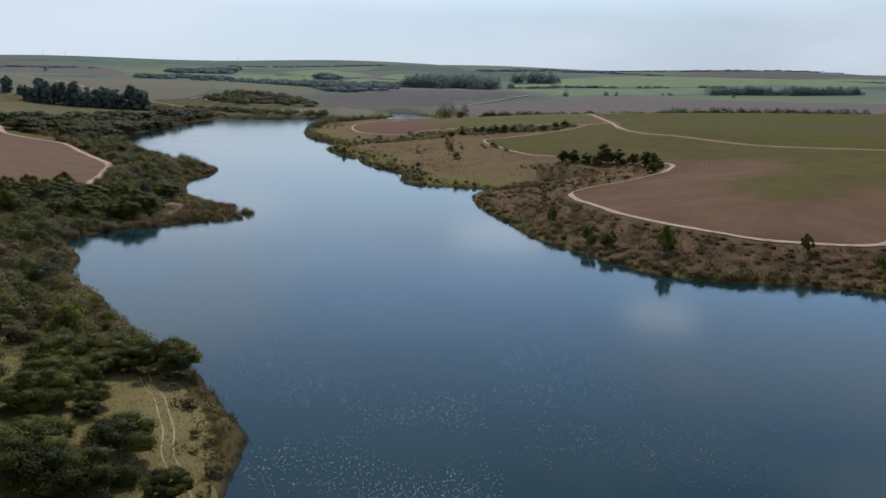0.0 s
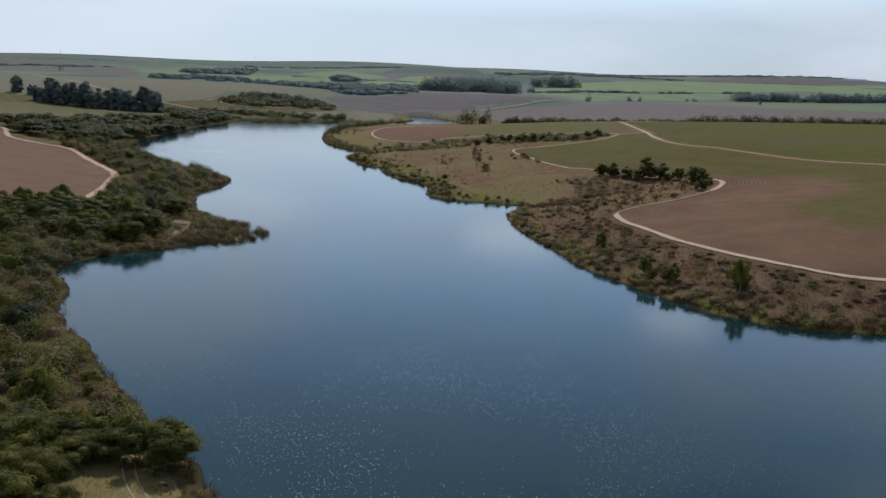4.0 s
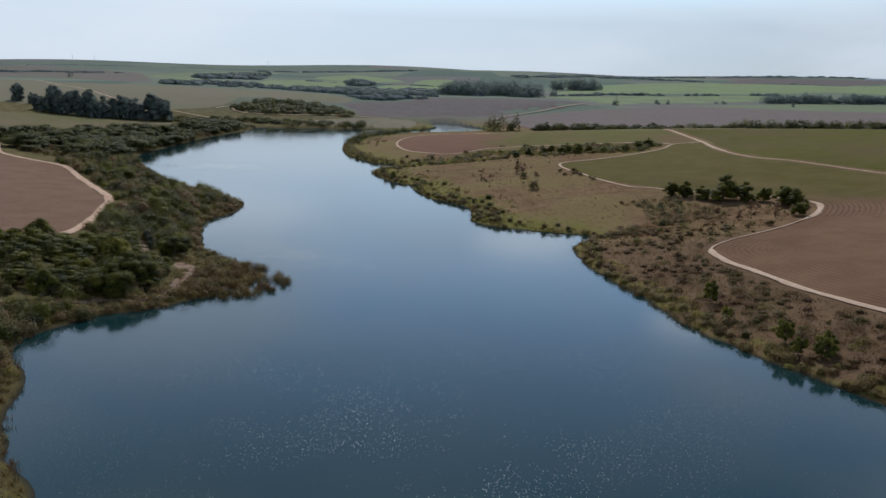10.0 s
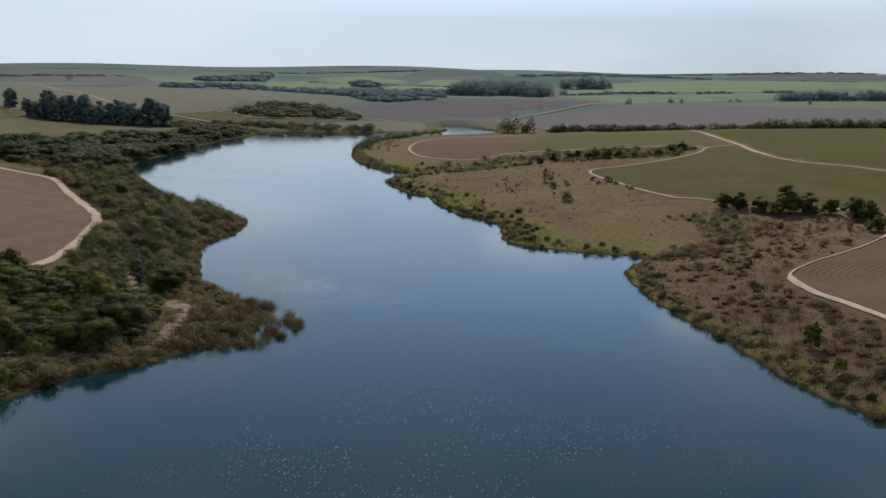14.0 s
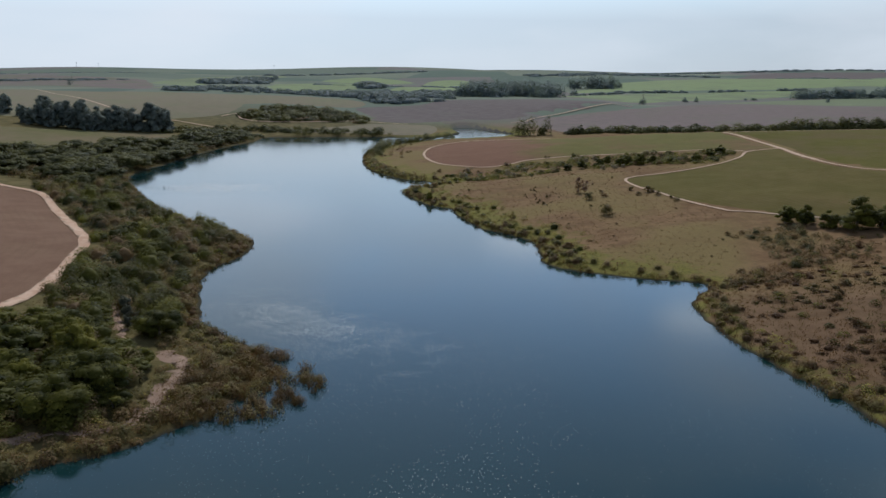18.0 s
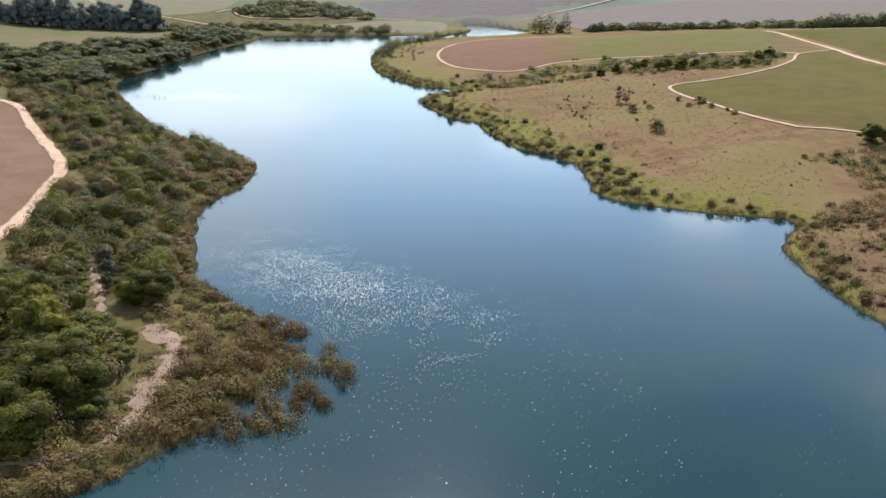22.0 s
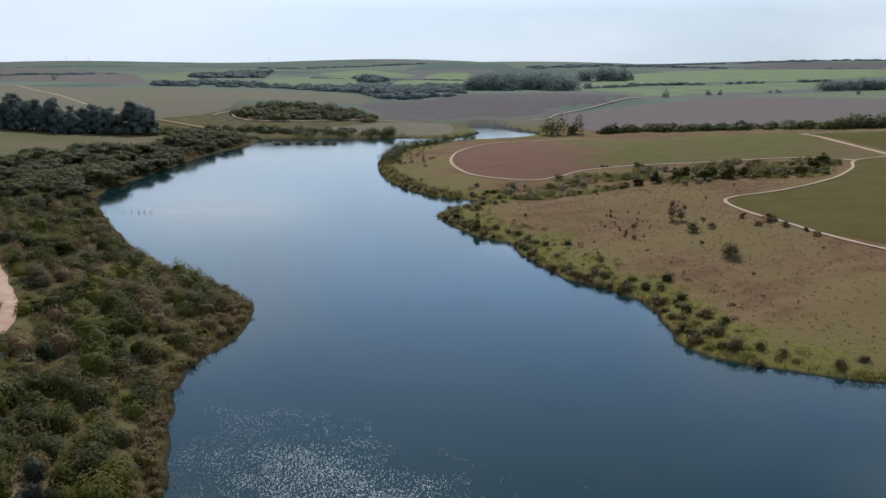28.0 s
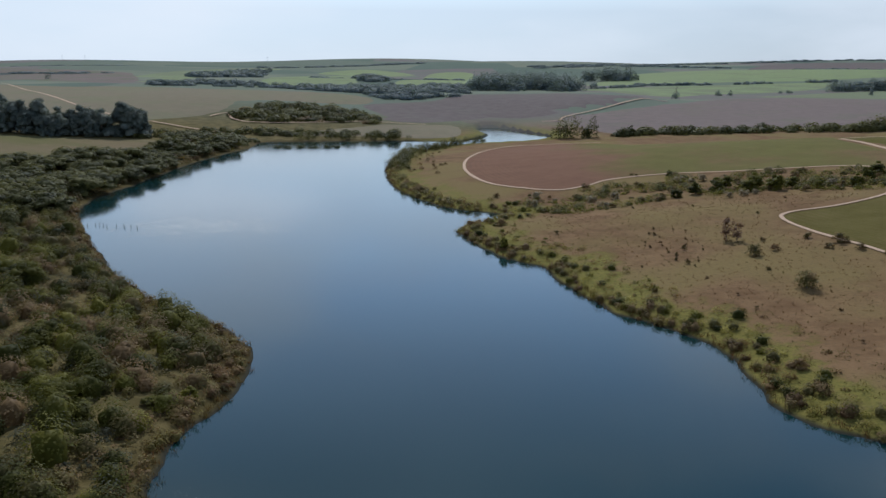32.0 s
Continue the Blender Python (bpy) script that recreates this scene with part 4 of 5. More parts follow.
def along(line, first, last, inner, outer, gap, keep=1.0):
    """Random places beside a shore, between two distances from it (negative is in the water)."""
    p = curve(line, 1.0)
    t = np.gradient(p, axis=0)
    t /= np.maximum(np.linalg.norm(t, axis=1), 1e-6)[:, None]
    k = np.flatnonzero((p[:, 1] > first) & (p[:, 1] < last))
    out = []
    reps = max(1, int((outer - inner) / gap ** 2))
    for _ in range(reps):
        j = k[rng.random(len(k)) < keep]
        off = inner + (outer - inner) * rng.random(len(j))
        nrm = np.stack([-t[j, 1], t[j, 0]], 1)
        out.append(p[j] + nrm * off[:, None] + rng.normal(scale=0.4, size=(len(j), 2)))
    return np.concatenate(out)


# single trees that stand out
for x, y, s in ((-43.5, 111, 1.3), (-34, 101, 0.8), (-45, 100, 1.3), (-53, 101, 1.35), (-64, 126, 1.15), (-54, 125, 0.62), (-54, 112, 1.25), (-62, 108, 1.4), (-72, 122, 1.2), (-70, 112, 1.4), (-55, 147, 1.1), (-64, 150, 1.25), (-48, 147, 1.0), (-59, 148, 0.9), (-76, 132, 1.2), (-80, 118, 1.3), (-60, 138, 0.75), (-64, 135, 0.9), (-55, 130, 0.6), (-61, 128, 1.0), (-67, 145, 1.0), (-60, 144, 1.0),
                (-112, 347, 0.95), (-108, 326, 0.9), (-110, 310, 1.35), (-119, 322, 1.0), (-129, 339, 1.1), (-112, 300, 1.2), (-163, 460, 1.1), (-191, 504, 1.1), (-145, 427, 0.9), (-131, 359, 0.8)):
    setting("dark", x, y, s)
for x, y, s in ((69, 468, 1.1), (75, 462, 1.0), (82, 458, 1.3), (90, 457, 1.1), (97, 452, 1.0), (102, 444, 1.1), (105, 436, 0.9), (100, 420, 0.7), (63, 470, 0.9), (12, 684, 0.4)):
    setting("round", x, y, 1.32 * s, 0.92)
for x, y, s in ((-74, 163, 1.3), (52, 269, 1.0), (47, 271, 0.8), (68, 259, 1.0), (47, 279, 0.9), (54, 273, 0.9), (69, 266, 0.8), (39, 311, 0.7), (39, 296, 0.6), (125, 243, 0.8), (110, 258, 0.7), (-66, 564, 0.7), (85, 241, 0.5)):
    setting("green", x, y, 0.88 * s, 1.35)
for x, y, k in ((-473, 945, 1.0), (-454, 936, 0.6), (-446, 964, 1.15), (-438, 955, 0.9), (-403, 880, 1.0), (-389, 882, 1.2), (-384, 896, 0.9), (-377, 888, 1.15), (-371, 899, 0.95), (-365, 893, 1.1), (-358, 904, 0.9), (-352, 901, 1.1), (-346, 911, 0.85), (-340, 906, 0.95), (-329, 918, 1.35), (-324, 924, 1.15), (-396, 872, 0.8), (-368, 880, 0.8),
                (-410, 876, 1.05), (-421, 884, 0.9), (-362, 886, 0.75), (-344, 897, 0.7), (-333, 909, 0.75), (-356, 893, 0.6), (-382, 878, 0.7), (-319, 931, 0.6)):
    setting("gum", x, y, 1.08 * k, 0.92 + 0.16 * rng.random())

# woods and scrub along the western shore
WOOD_SOUTH = [(-108, 292), (-102, 302), (-108, 325), (-128, 352), (-150, 350), (-152, 372), (-175, 340), (-205, 330), (-205, 295), (-140, 293)]
WOOD_NORTH = [(-240, 640), (-244, 700), (-246, 800), (-240, 900), (-285, 920), (-290, 850), (-300, 745), (-340, 690), (-330, 655), (-300, 615), (-262, 592), (-235, 580)]
SCRUB_WEST = [(-108, 345), (-113, 366), (-122, 390), (-126, 413), (-124, 440), (-126, 461), (-140, 481), (-165, 506), (-180, 526), (-200, 556), (-230, 608), (-262, 590), (-250, 560), (-222, 522), (-200, 490), (-178, 452), (-168, 418), (-160, 390), (-150, 365), (-128, 350)]
SCRUB_NEAR = [(-52, 153), (-68, 175), (-86, 200), (-99, 219), (-108, 241), (-117, 257), (-116, 272), (-104, 287), (-140, 289), (-165, 290), (-150, 240), (-125, 190), (-100, 155), (-80, 150)]
for q in scatter(WOOD_SOUTH, 7.5):
    setting("umbrella" if rng.random() < 0.75 else "green", *q, 0.8 + 0.45 * rng.random(), 0.8 + 0.3 * rng.random())
for q in scatter(SCRUB_WEST, 13, 0.5):
    setting("umbrella" if rng.random() < 0.55 else "green", *q, 0.35 + 0.5 * rng.random(), 0.75)
for q in scatter(SCRUB_NEAR, 14, 0.5):
    setting("umbrella" if rng.random() < 0.4 else "green", *q, 0.5 + 0.4 * rng.random(), 0.8)
for q in scatter(WOOD_NORTH, 13.0, 0.85):
    setting("woodland", *q, 1.1 + 0.75 * rng.random(), 0.72 + 0.25 * rng.random())
for x, y, k in ((-136, 352, 1.2), (-130, 356, 1.3), (-127, 365, 1.0), (-124, 359, 0.9), (-130, 351, 0.7), (-140, 382, 0.9), (-147, 398, 0.8), (-121, 352, 0.8), (-150, 408, 1.0), (-133, 404, 0.8), (-142, 372, 0.8)):
    setting("column", x, y, k)

for q in along(LAKE_WEST, 90, 150, 1.5, 6, 3.0, 0.12):
    setting(("olive", "brown", "bright")[rng.integers(3)], *q, 0.5 + 0.4 * rng.random())

# single bushes on the eastern slopes
for x, y, s, k in ((1, 554, 1.55, "rusty"), (3, 534, 1.2, "feathery"), (10, 537, 1.0, "brown"), (6, 502, 1.35, "feathery"), (3.5, 552, 1.3, "rusty"), (29, 540, 1.7, "olive"), (23, 548, 0.8, "olive"), (31, 531, 1.0, "brown"), (36, 518, 0.9, "olive"), (-66, 600, 0.8, "feathery"), (-14, 443, 1.0, "olive"), (-13, 453, 1.2, "olive"), (-14, 440, 1.0, "olive"), (-30, 509, 1.0, "bright"), (35, 524, 0.7, "olive"), (24, 535, 0.9, "olive"), (-66, 663, 1.1, "olive"), (21, 623, 1.0, "pale"), (27, 624, 1.1, "pale"), (32, 626, 0.8, "pale")):
    setting(k, x, y, s)
SLOPE = [(26, 412), (18, 392), (17, 370), (21, 346), (28, 320), (35, 292), (48, 265), (62, 244), (78, 236), (118, 229), (170, 210), (170, 280), (142, 266), (110, 264), (90, 271), (75, 290), (62, 313), (54, 336), (50, 352), (51, 369), (70, 390), (95, 415), (60, 425), (40, 420)]
GULLY_LOW = [(30, 418), (58, 424), (70, 440), (74, 456), (64, 472), (52, 484), (40, 470), (40, 455), (46, 440)]
GULLY_EAST = [(62, 424), (95, 418), (106, 432), (98, 448), (84, 454), (76, 452), (70, 438)]
GULLY_NORTH = [(-60, 640), (-40, 612), (0, 630), (38, 628), (74, 612), (90, 640), (98, 655), (83, 673), (41, 678), (12, 682), (-12, 678), (-26, 668), (-41, 664), (-55, 660)]
DRY = [(-60, 570), (-45, 545), (-35, 505), (-18, 475), (-16, 445), (0, 428), (24, 418), (40, 440), (36, 465), (48, 488), (30, 525), (22, 555), (20, 578), (40, 592), (68, 608), (36, 624), (0, 626), (-38, 606), (-66, 630), (-75, 600)]
for q in scatter(SLOPE, 9.5, 0.34):
    setting(("brown", "brown", "olive")[rng.integers(3)], *q, 0.5 + 0.6 * rng.random())
GULLY_SCRUB = [(38, 458), (55, 466), (65, 463), (77, 436), (73, 420), (63, 418), (46, 419), (47, 443)]
GULLY_BROWN = [(27, 418), (43, 422), (55, 420), (42, 400), (26, 399)]
for q in scatter(GULLY_SCRUB, 7, 0.5):
    setting(("olive", "brown", "olive")[rng.integers(3)], *q, 0.6 + 0.6 * rng.random())
for q in scatter(GULLY_EAST, 7, 0.6):
    setting("rusty" if rng.random() < 0.5 else "brown", *q, 0.4 + 0.35 * rng.random(), 1.1)
for x, y, k in ((44, 386, 1.0), (48, 385, 1.1), (59, 401, 0.8), (58, 383, 0.7), (74, 390, 0.9), (76, 403, 0.8)):
    setting("brown", x, y, k, 1.2)
for q in scatter(GULLY_NORTH, 8, 0.5):
    setting(("olive", "brown", "olive", "pale")[rng.integers(4)], *q, 0.7 + 0.8 * rng.random())
for x, y, s in ((4, 634, .7), (12, 637, .8), (21, 640, 1.0), (26, 645, .9), (32, 634, 1.0), (36, 640, 1.1), (41, 632, 1.1), (48, 633, 0.8), (56, 628, .7), (69, 625, .9), (80, 640, .9), (88, 650, 1.0)):
    setting("round", x, y, 0.95 * s, 1.0)
RED_SHRUBS = [(-22, 577), (-5, 572), (-4, 545), (-15, 527), (-25, 545)]
for q in scatter(RED_SHRUBS, 4.2, 0.6):
    setting("brown", *q, 0.3 + 0.35 * rng.random(), 1.4)
for x, y in ((12, 686), (15, 687), (-4, 690), (-2, 689), (-52, 660), (-44, 655)):
    setting("olive", x, y, 0.55 + 0.2 * rng.random(), 1.3)
for q in scatter(DRY, 17, 0.4):
    setting("brown" if rng.random() < 0.7 else "olive", *q, 0.3 + 0.4 * rng.random())


def patchy(places, least):
    """Thin places out into uneven patches."""
    return places[np.array([noise.noise((a * 0.06, b * 0.06, 9.0)) for a, b in places]) > least]


def scrub(name, places, radius, high, per, size, material, label, category="scrub", full=0.0):
    """Uncounted low growth as one piece: leaf sprays on many small clumps."""
    if not len(places):
        return
    n = len(places)
    r = radius * (0.6 + 0.8 * rng.random(n))
    z = np.maximum(height(places), -0.3)
    h = high * r / radius * (0.75 + 0.5 * rng.random(n))
    c = np.column_stack([places, z + 0.18 * h])
    V, F, tone = leaves(c, np.column_stack([r, r, 0.85 * h]), np.full(n, per), size, full=full)
    return tagged(new(name, toned(mesh_from(name, V, F, material), tone)), label, category, kind="stuff")


def spikes(name, places, high, blades, material, label, wide=0.045, splay=0.35, category="reeds"):
    """Upright blades in tufts, as one piece."""
    if not len(places):
        return
    n = len(places) * blades
    c = np.repeat(np.column_stack([places, np.maximum(height(places), -0.3)]), blades, 0)
    c[:, :2] += rng.normal(scale=0.35, size=(n, 2))
    a = rng.random(n) * 2 * math.pi
    across = np.column_stack([np.cos(a), np.sin(a), np.zeros(n)]) * (wide * (0.6 + 0.8 * rng.random(n)))[:, None]
    top = c + np.column_stack([rng.normal(scale=splay, size=(n, 2)), high * (0.6 + 0.6 * rng.random(n))])
    V = np.stack([c - across, c + across, top + across * 0.25, top - across * 0.25], 1).reshape(-1, 3)
    tone = np.repeat(np.repeat(rng.random(len(places)), blades), 4)
    return tagged(new(name, toned(mesh_from(name, V, np.arange(4 * n).reshape(-1, 4), material), tone)), label, category, kind="stuff")


def drift(places, least, seed, scale=0.045):
    """Keep the places inside large drifts of one growth."""
    return places[np.array([noise.noise((a * scale, b * scale, seed)) + 0.3 * noise.noise((a * 0.2, b * 0.2, seed)) for a, b in places]) > least]


for zone, dense, words in ((SCRUB_WEST, 1.0, "along the western shore"), (SCRUB_NEAR, 1.0, "on the near western bank"), (WOOD_SOUTH, 0.7, "under the shore trees")):
    scrub("undergrowth", drift(scatter(zone, 6.8, 0.72 * dense), -0.22, 3.0), 3.2, 4.4, 340, 0.23, LEAF_DARK, "mounds of dark green scrub " + words, full=0.66)
    scrub("undergrowth", drift(scatter(zone, 6.0, 0.72 * dense), -0.22, 14.0), 2.7, 3.3, 260, 0.21, LEAF_OLIVE, "mounds of olive and brown scrub " + words, full=0.66)
    scrub("undergrowth", drift(scatter(zone, 6.4, 0.60 * dense), -0.12, 25.0), 2.3, 2.9, 200, 0.20, LEAF_GREEN, "leafy green scrub " + words, full=0.66)
    scrub("undergrowth", drift(scatter(zone, 4.8, 0.45 * dense), 0.0, 36.0), 1.8, 2.1, 120, 0.18, LEAF_RUST, "low rust-brown scrub " + words)
    scrub("undergrowth", drift(scatter(zone, 5.4, 0.45 * dense), -0.02, 47.0), 1.8, 2.3, 110, 0.18, LEAF_GREY, "grey half-bare scrub " + words)
    scrub("low_growth", drift(scatter(zone, 2.6, 0.6), 0.12, 58.0), 1.1, 0.6, 24, 0.17, LEAF_STRAW, "low straw-coloured growth between shrubs " + words)
    scrub("low_growth", scatter(zone, 3.6, 0.6), 1.1, 0.6, 22, 0.18, LEAF_BROWN, "low mixed growth covering the ground " + words)
scrub("bank_scrub", along(LAKE_WEST, 150, 300, 1.2, 14, 2.4, 0.55), 1.5, 1.6, 110, 0.16, LEAF_RUST, "rust-brown shrubs along the near western bank")
scrub("bank_scrub", along(LAKE_WEST, 150, 300, 1.0, 14, 2.6, 0.32), 1.4, 1.5, 100, 0.16, LEAF_BRIGHT, "yellow-green shrubs along the near western bank")
scrub("bank_scrub", along(LAKE_WEST, 340, 640, 0.9, 5, 2.0, 0.5), 1.4, 1.5, 80, 0.18, LEAF_RUST, "brown reedy growth edging the western water", full=0.6)
scrub("bank_bushes", along(LAKE_EAST, 222, 640, 0.9, 4, 2.2, 0.22), 1.5, 1.5, 80, 0.18, LEAF_RUST, "brown reedy bushes at the eastern waterline", full=0.6)
scrub("shore_wood", scatter(WOOD_NORTH, 8.0, 0.6), 3.0, 3.2, 150, 0.30, LEAF_BROWN, "dark undergrowth of the far western shore", "woodland")
scrub("shore_wood", scatter(WOOD_NORTH, 6.0, 0.4), 2.4, 3.2, 90, 0.34, LEAF_OLIVE, "olive undergrowth of the far western shore", "woodland")
MARGIN = [(-160, 268), (-117, 262), (-110, 272), (-99, 286), (-91, 301), (-100, 300), (-112, 292), (-135, 286), (-160, 287)]
scrub("undergrowth", np.array([(-45, 106), (-50, 106), (-48, 101), (-56, 106), (-60, 114), (-66, 118), (-40, 104), (-66, 106), (-70, 117)]) + rng.normal(scale=0.8, size=(9, 2)), 3.2, 3.6, 420, 0.14, LEAF_DARK, "dark shrubs under the meadow trees", full=0.66)
scrub("undergrowth", np.array([(-62, 146), (-52, 145), (-68, 148), (-46, 146), (-73, 150)]) + rng.normal(scale=0.6, size=(5, 2)), 2.0, 2.0, 260, 0.13, LEAF_BROWN, "brown shrubs at the meadow's edge")
scrub("undergrowth", np.array([(-76, 167), (-72, 164)]), 3.0, 5.5, 700, 0.13, LEAF_GREEN, "leafy green shrubs above the meadow")
scrub("margin_scrub", scatter(MARGIN, 2.6, 0.7, 3.0, 0.5), 1.2, 1.3, 60, 0.19, LEAF_OLIVE, "olive and brown scrub between a path and the water")
scrub("margin_scrub", scatter(MARGIN, 2.8, 0.5, 3.0, 0.5), 1.0, 1.1, 50, 0.18, LEAF_RUST, "rust-brown scrub between a path and the water")
scrub("slope_scrub", drift(scatter(SLOPE, 3.3, 0.5), -0.14, 71.0), 1.6, 0.9, 60, 0.17, LEAF_REDBROWN, "low dry brown scrub on the eastern slope", full=0.5)
scrub("slope_scrub", scatter([(48, 265), (62, 244), (78, 236), (118, 229), (170, 210), (170, 282), (142, 264), (110, 262), (88, 270), (73, 288), (60, 311), (50, 345), (30, 350), (24, 335), (36, 298)], 4.8, 0.65), 2.1, 1.9, 120, 0.17, LEAF_REDBROWN, "thicker red-brown shrubs on the near eastern slope")
scrub("slope_scrub", scatter(SLOPE, 7.0, 0.3), 1.9, 1.8, 110, 0.18, LEAF_DARK, "scattered dark olive shrubs on the eastern slope")
scrub("gully_scrub", scatter(GULLY_SCRUB, 5.0, 0.5), 1.8, 2.2, 120, 0.2, LEAF_SHADE, "dark bushes in a side gully")
scrub("gully_scrub", np.array([(69, 468), (75, 462), (82, 458), (90, 457), (97, 452), (102, 444), (105, 436)]) + rng.normal(scale=1.0, size=(7, 2)), 1.8, 2.0, 130, 0.2, LEAF_DARK, "dark growth under the gully trees")
scrub("gully_scrub", scatter(GULLY_EAST, 3.0, 0.5), 0.9, 0.8, 40, 0.17, LEAF_BROWN, "thin dry growth on bare ground in a side gully")
scrub("gully_scrub", patchy(scatter(GULLY_NORTH, 4.6, 0.6), 0.05), 2.0, 2.4, 120, 0.25, LEAF_SHADE, "dark bushes in the upper gully")
scrub("gully_scrub", scatter(GULLY_SCRUB, 3.2, 0.75), 1.7, 1.8, 70, 0.19, LEAF_OLIVE, "tangled olive scrub in a side gully")
scrub("gully_scrub", scatter(GULLY_BROWN, 3.0, 0.7), 1.6, 1.5, 70, 0.18, LEAF_REDBROWN, "red-brown scrub where the gully opens to the lake")
scrub("gully_scrub", drift(scatter(GULLY_LOW, 5.0, 0.4), 0.0, 8.0), 1.2, 1.0, 50, 0.18, LEAF_REDBROWN, "scattered red-brown growth in a side gully")
scrub("gully_scrub", patchy(scatter(GULLY_NORTH, 3.0, 0.8), -0.15), 1.6, 1.5, 46, 0.24, LEAF_GREEN, "tangled scrub in the upper gully")


scrub("bank_bushes", along(LAKE_EAST, 222, 720, 1.0, 9, 2.6, 0.2), 1.6, 1.8, 80, 0.2, LEAF_OLIVE, "darker olive bushes crowding the eastern waterline", full=0.62)
west, east = along(LAKE_WEST, 95, 640, -0.4, 4, 1.8), along(LAKE_EAST, 222, 930, -0.6, 3.5, 1.7)
spikes("reed_bed", west, 0.9, 18, REED, "brown and olive reeds along the western waterline")
spikes("reed_bed", east, 1.1, 12, REED, "low reeds along the eastern waterline")
scrub("bank_scrub", along(LAKE_EAST, 222, 720, 0.5, 8, 2.0, 0.5), 1.3, 1.3, 60, 0.18, LEAF_BRIGHT, "yellow-green low growth along the eastern waterline")
scrub("bank_scrub", along(LAKE_EAST, 428, 640, 4, 19, 2.4, 0.25), 1.3, 1.0, 50, 0.18, LEAF_BRIGHT, "yellow-green low growth on the wide eastern bank")
scrub("bank_bushes", along(LAKE_EAST, 428, 640, 2, 15, 3.4, 0.15), 1.5, 1.6, 90, 0.2, LEAF_DARK, "dark green bushes on the wide eastern bank", full=0.66)
scrub("bank_scrub", along(LAKE_WEST, 95, 900, 1.0, 8, 2.6, 0.5), 1.2, 1.4, 30, 0.22, LEAF_OLIVE, "olive growth along the western waterline")
TIP = [(-100, 303), (-90, 300), (-80, 305), (-73, 312), (-72, 326), (-80, 338), (-92, 346), (-98, 335)]
NECK = [(-104, 300), (-90, 304), (-86, 318), (-88, 334), (-98, 350), (-108, 362), (-112, 345), (-104, 330), (-103, 312)]
scrub("point_scrub", scatter(NECK, 2.6, 0.7), 1.3, 1.5, 70, 0.2, LEAF_OLIVE, "olive bushes on the neck of the point")
scrub("point_scrub", scatter(NECK, 3.0, 0.5), 1.0, 1.0, 50, 0.18, LEAF_BRIGHT, "yellow-green low growth on the point")
tip = scatter(TIP, 1.5, 0.8, wet=-12.0)
tip = tip[np.array([noise.noise((a * 0.22, b * 0.22, 5.0)) for a, b in tip]) > -0.12]
scrub("reed_clumps", tip[::2], 1.6, 2.1, 110, 0.15, LEAF_RUST, "rust-brown bushy growth in the shallows off a point", "reeds")
spikes("reed_islands", tip, 1.5, 30, REED, "rust-brown reed clumps standing in shallow water off a point", 0.045, 0.4)
for x, y, r in ((-216, 911, 2.6), (-209, 912, 3.4), (-200, 914, 2.4), (-191, 915, 4.2), (-181, 917, 2.8), (-175, 919, 2.2)):
    spot = np.array((x, y)) + rng.normal(size=(26, 2)) * (0.5 * r, 0.9)
    scrub("reed_island", spot, 0.9, 1.6, 30, 0.2, LEAF_SHADE, "small dark reed island near the head of the lake", "reeds")
spikes("path_grass", np.concatenate([curve(p, 0.25) + rng.normal(scale=1.1, size=(len(curve(p, 0.25)), 2)) for p in PATHS]), 0.4, 5, DRYGRASS, "dry tufts along a sandy path", 0.05, 0.25, "grass")
grassy = scatter(SLOPE, 1.5, 0.6, 2.6)
spikes("dry_grass", grassy, 0.55, 6, DRYGRASS, "tufts of dry grass on the eastern slope", 0.06, 0.25, "grass")
spikes("dry_grass", scatter(DRY, 2.4, 0.6, 2.6), 0.4, 5, DRYGRASS, "tufts of short dry grass on the old pasture", 0.07, 0.25, "grass")
spikes("meadow_grass", scatter(MEADOW, 0.9, 0.8, 0.5), 0.35, 5, MEADOW_BLADES, "pale meadow grass by the lake", 0.05, 0.2, "grass")


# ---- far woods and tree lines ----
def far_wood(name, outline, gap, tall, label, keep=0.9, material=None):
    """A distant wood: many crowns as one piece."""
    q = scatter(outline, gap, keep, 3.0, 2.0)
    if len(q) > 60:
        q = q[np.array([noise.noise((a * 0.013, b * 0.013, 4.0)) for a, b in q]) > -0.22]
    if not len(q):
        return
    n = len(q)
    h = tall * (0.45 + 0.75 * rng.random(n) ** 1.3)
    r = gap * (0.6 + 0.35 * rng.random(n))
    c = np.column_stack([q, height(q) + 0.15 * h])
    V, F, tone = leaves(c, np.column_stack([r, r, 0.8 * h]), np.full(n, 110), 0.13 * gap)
    tagged(new(name, toned(mesh_from(name, V, F, material or LEAF_FAR_HAZED), tone)), label, "woodland", kind="stuff")


def belt(a, b, wide):
    a, b = np.array(a, float), np.array(b, float)
    n = np.array([-(b - a)[1], (b - a)[0]]) / np.linalg.norm(b - a) * wide / 2
    return [tuple(a - n), tuple(b - n), tuple(b + n), tuple(a + n)]


rng = np.random.default_rng(11)
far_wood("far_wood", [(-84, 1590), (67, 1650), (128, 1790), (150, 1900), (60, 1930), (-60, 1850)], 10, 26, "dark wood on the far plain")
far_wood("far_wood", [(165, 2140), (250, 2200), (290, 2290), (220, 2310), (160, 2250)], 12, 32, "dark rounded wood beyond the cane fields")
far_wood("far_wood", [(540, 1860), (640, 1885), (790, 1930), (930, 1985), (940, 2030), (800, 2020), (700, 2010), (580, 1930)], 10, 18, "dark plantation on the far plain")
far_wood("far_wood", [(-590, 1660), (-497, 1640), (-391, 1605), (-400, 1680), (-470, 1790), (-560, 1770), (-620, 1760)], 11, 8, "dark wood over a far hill")
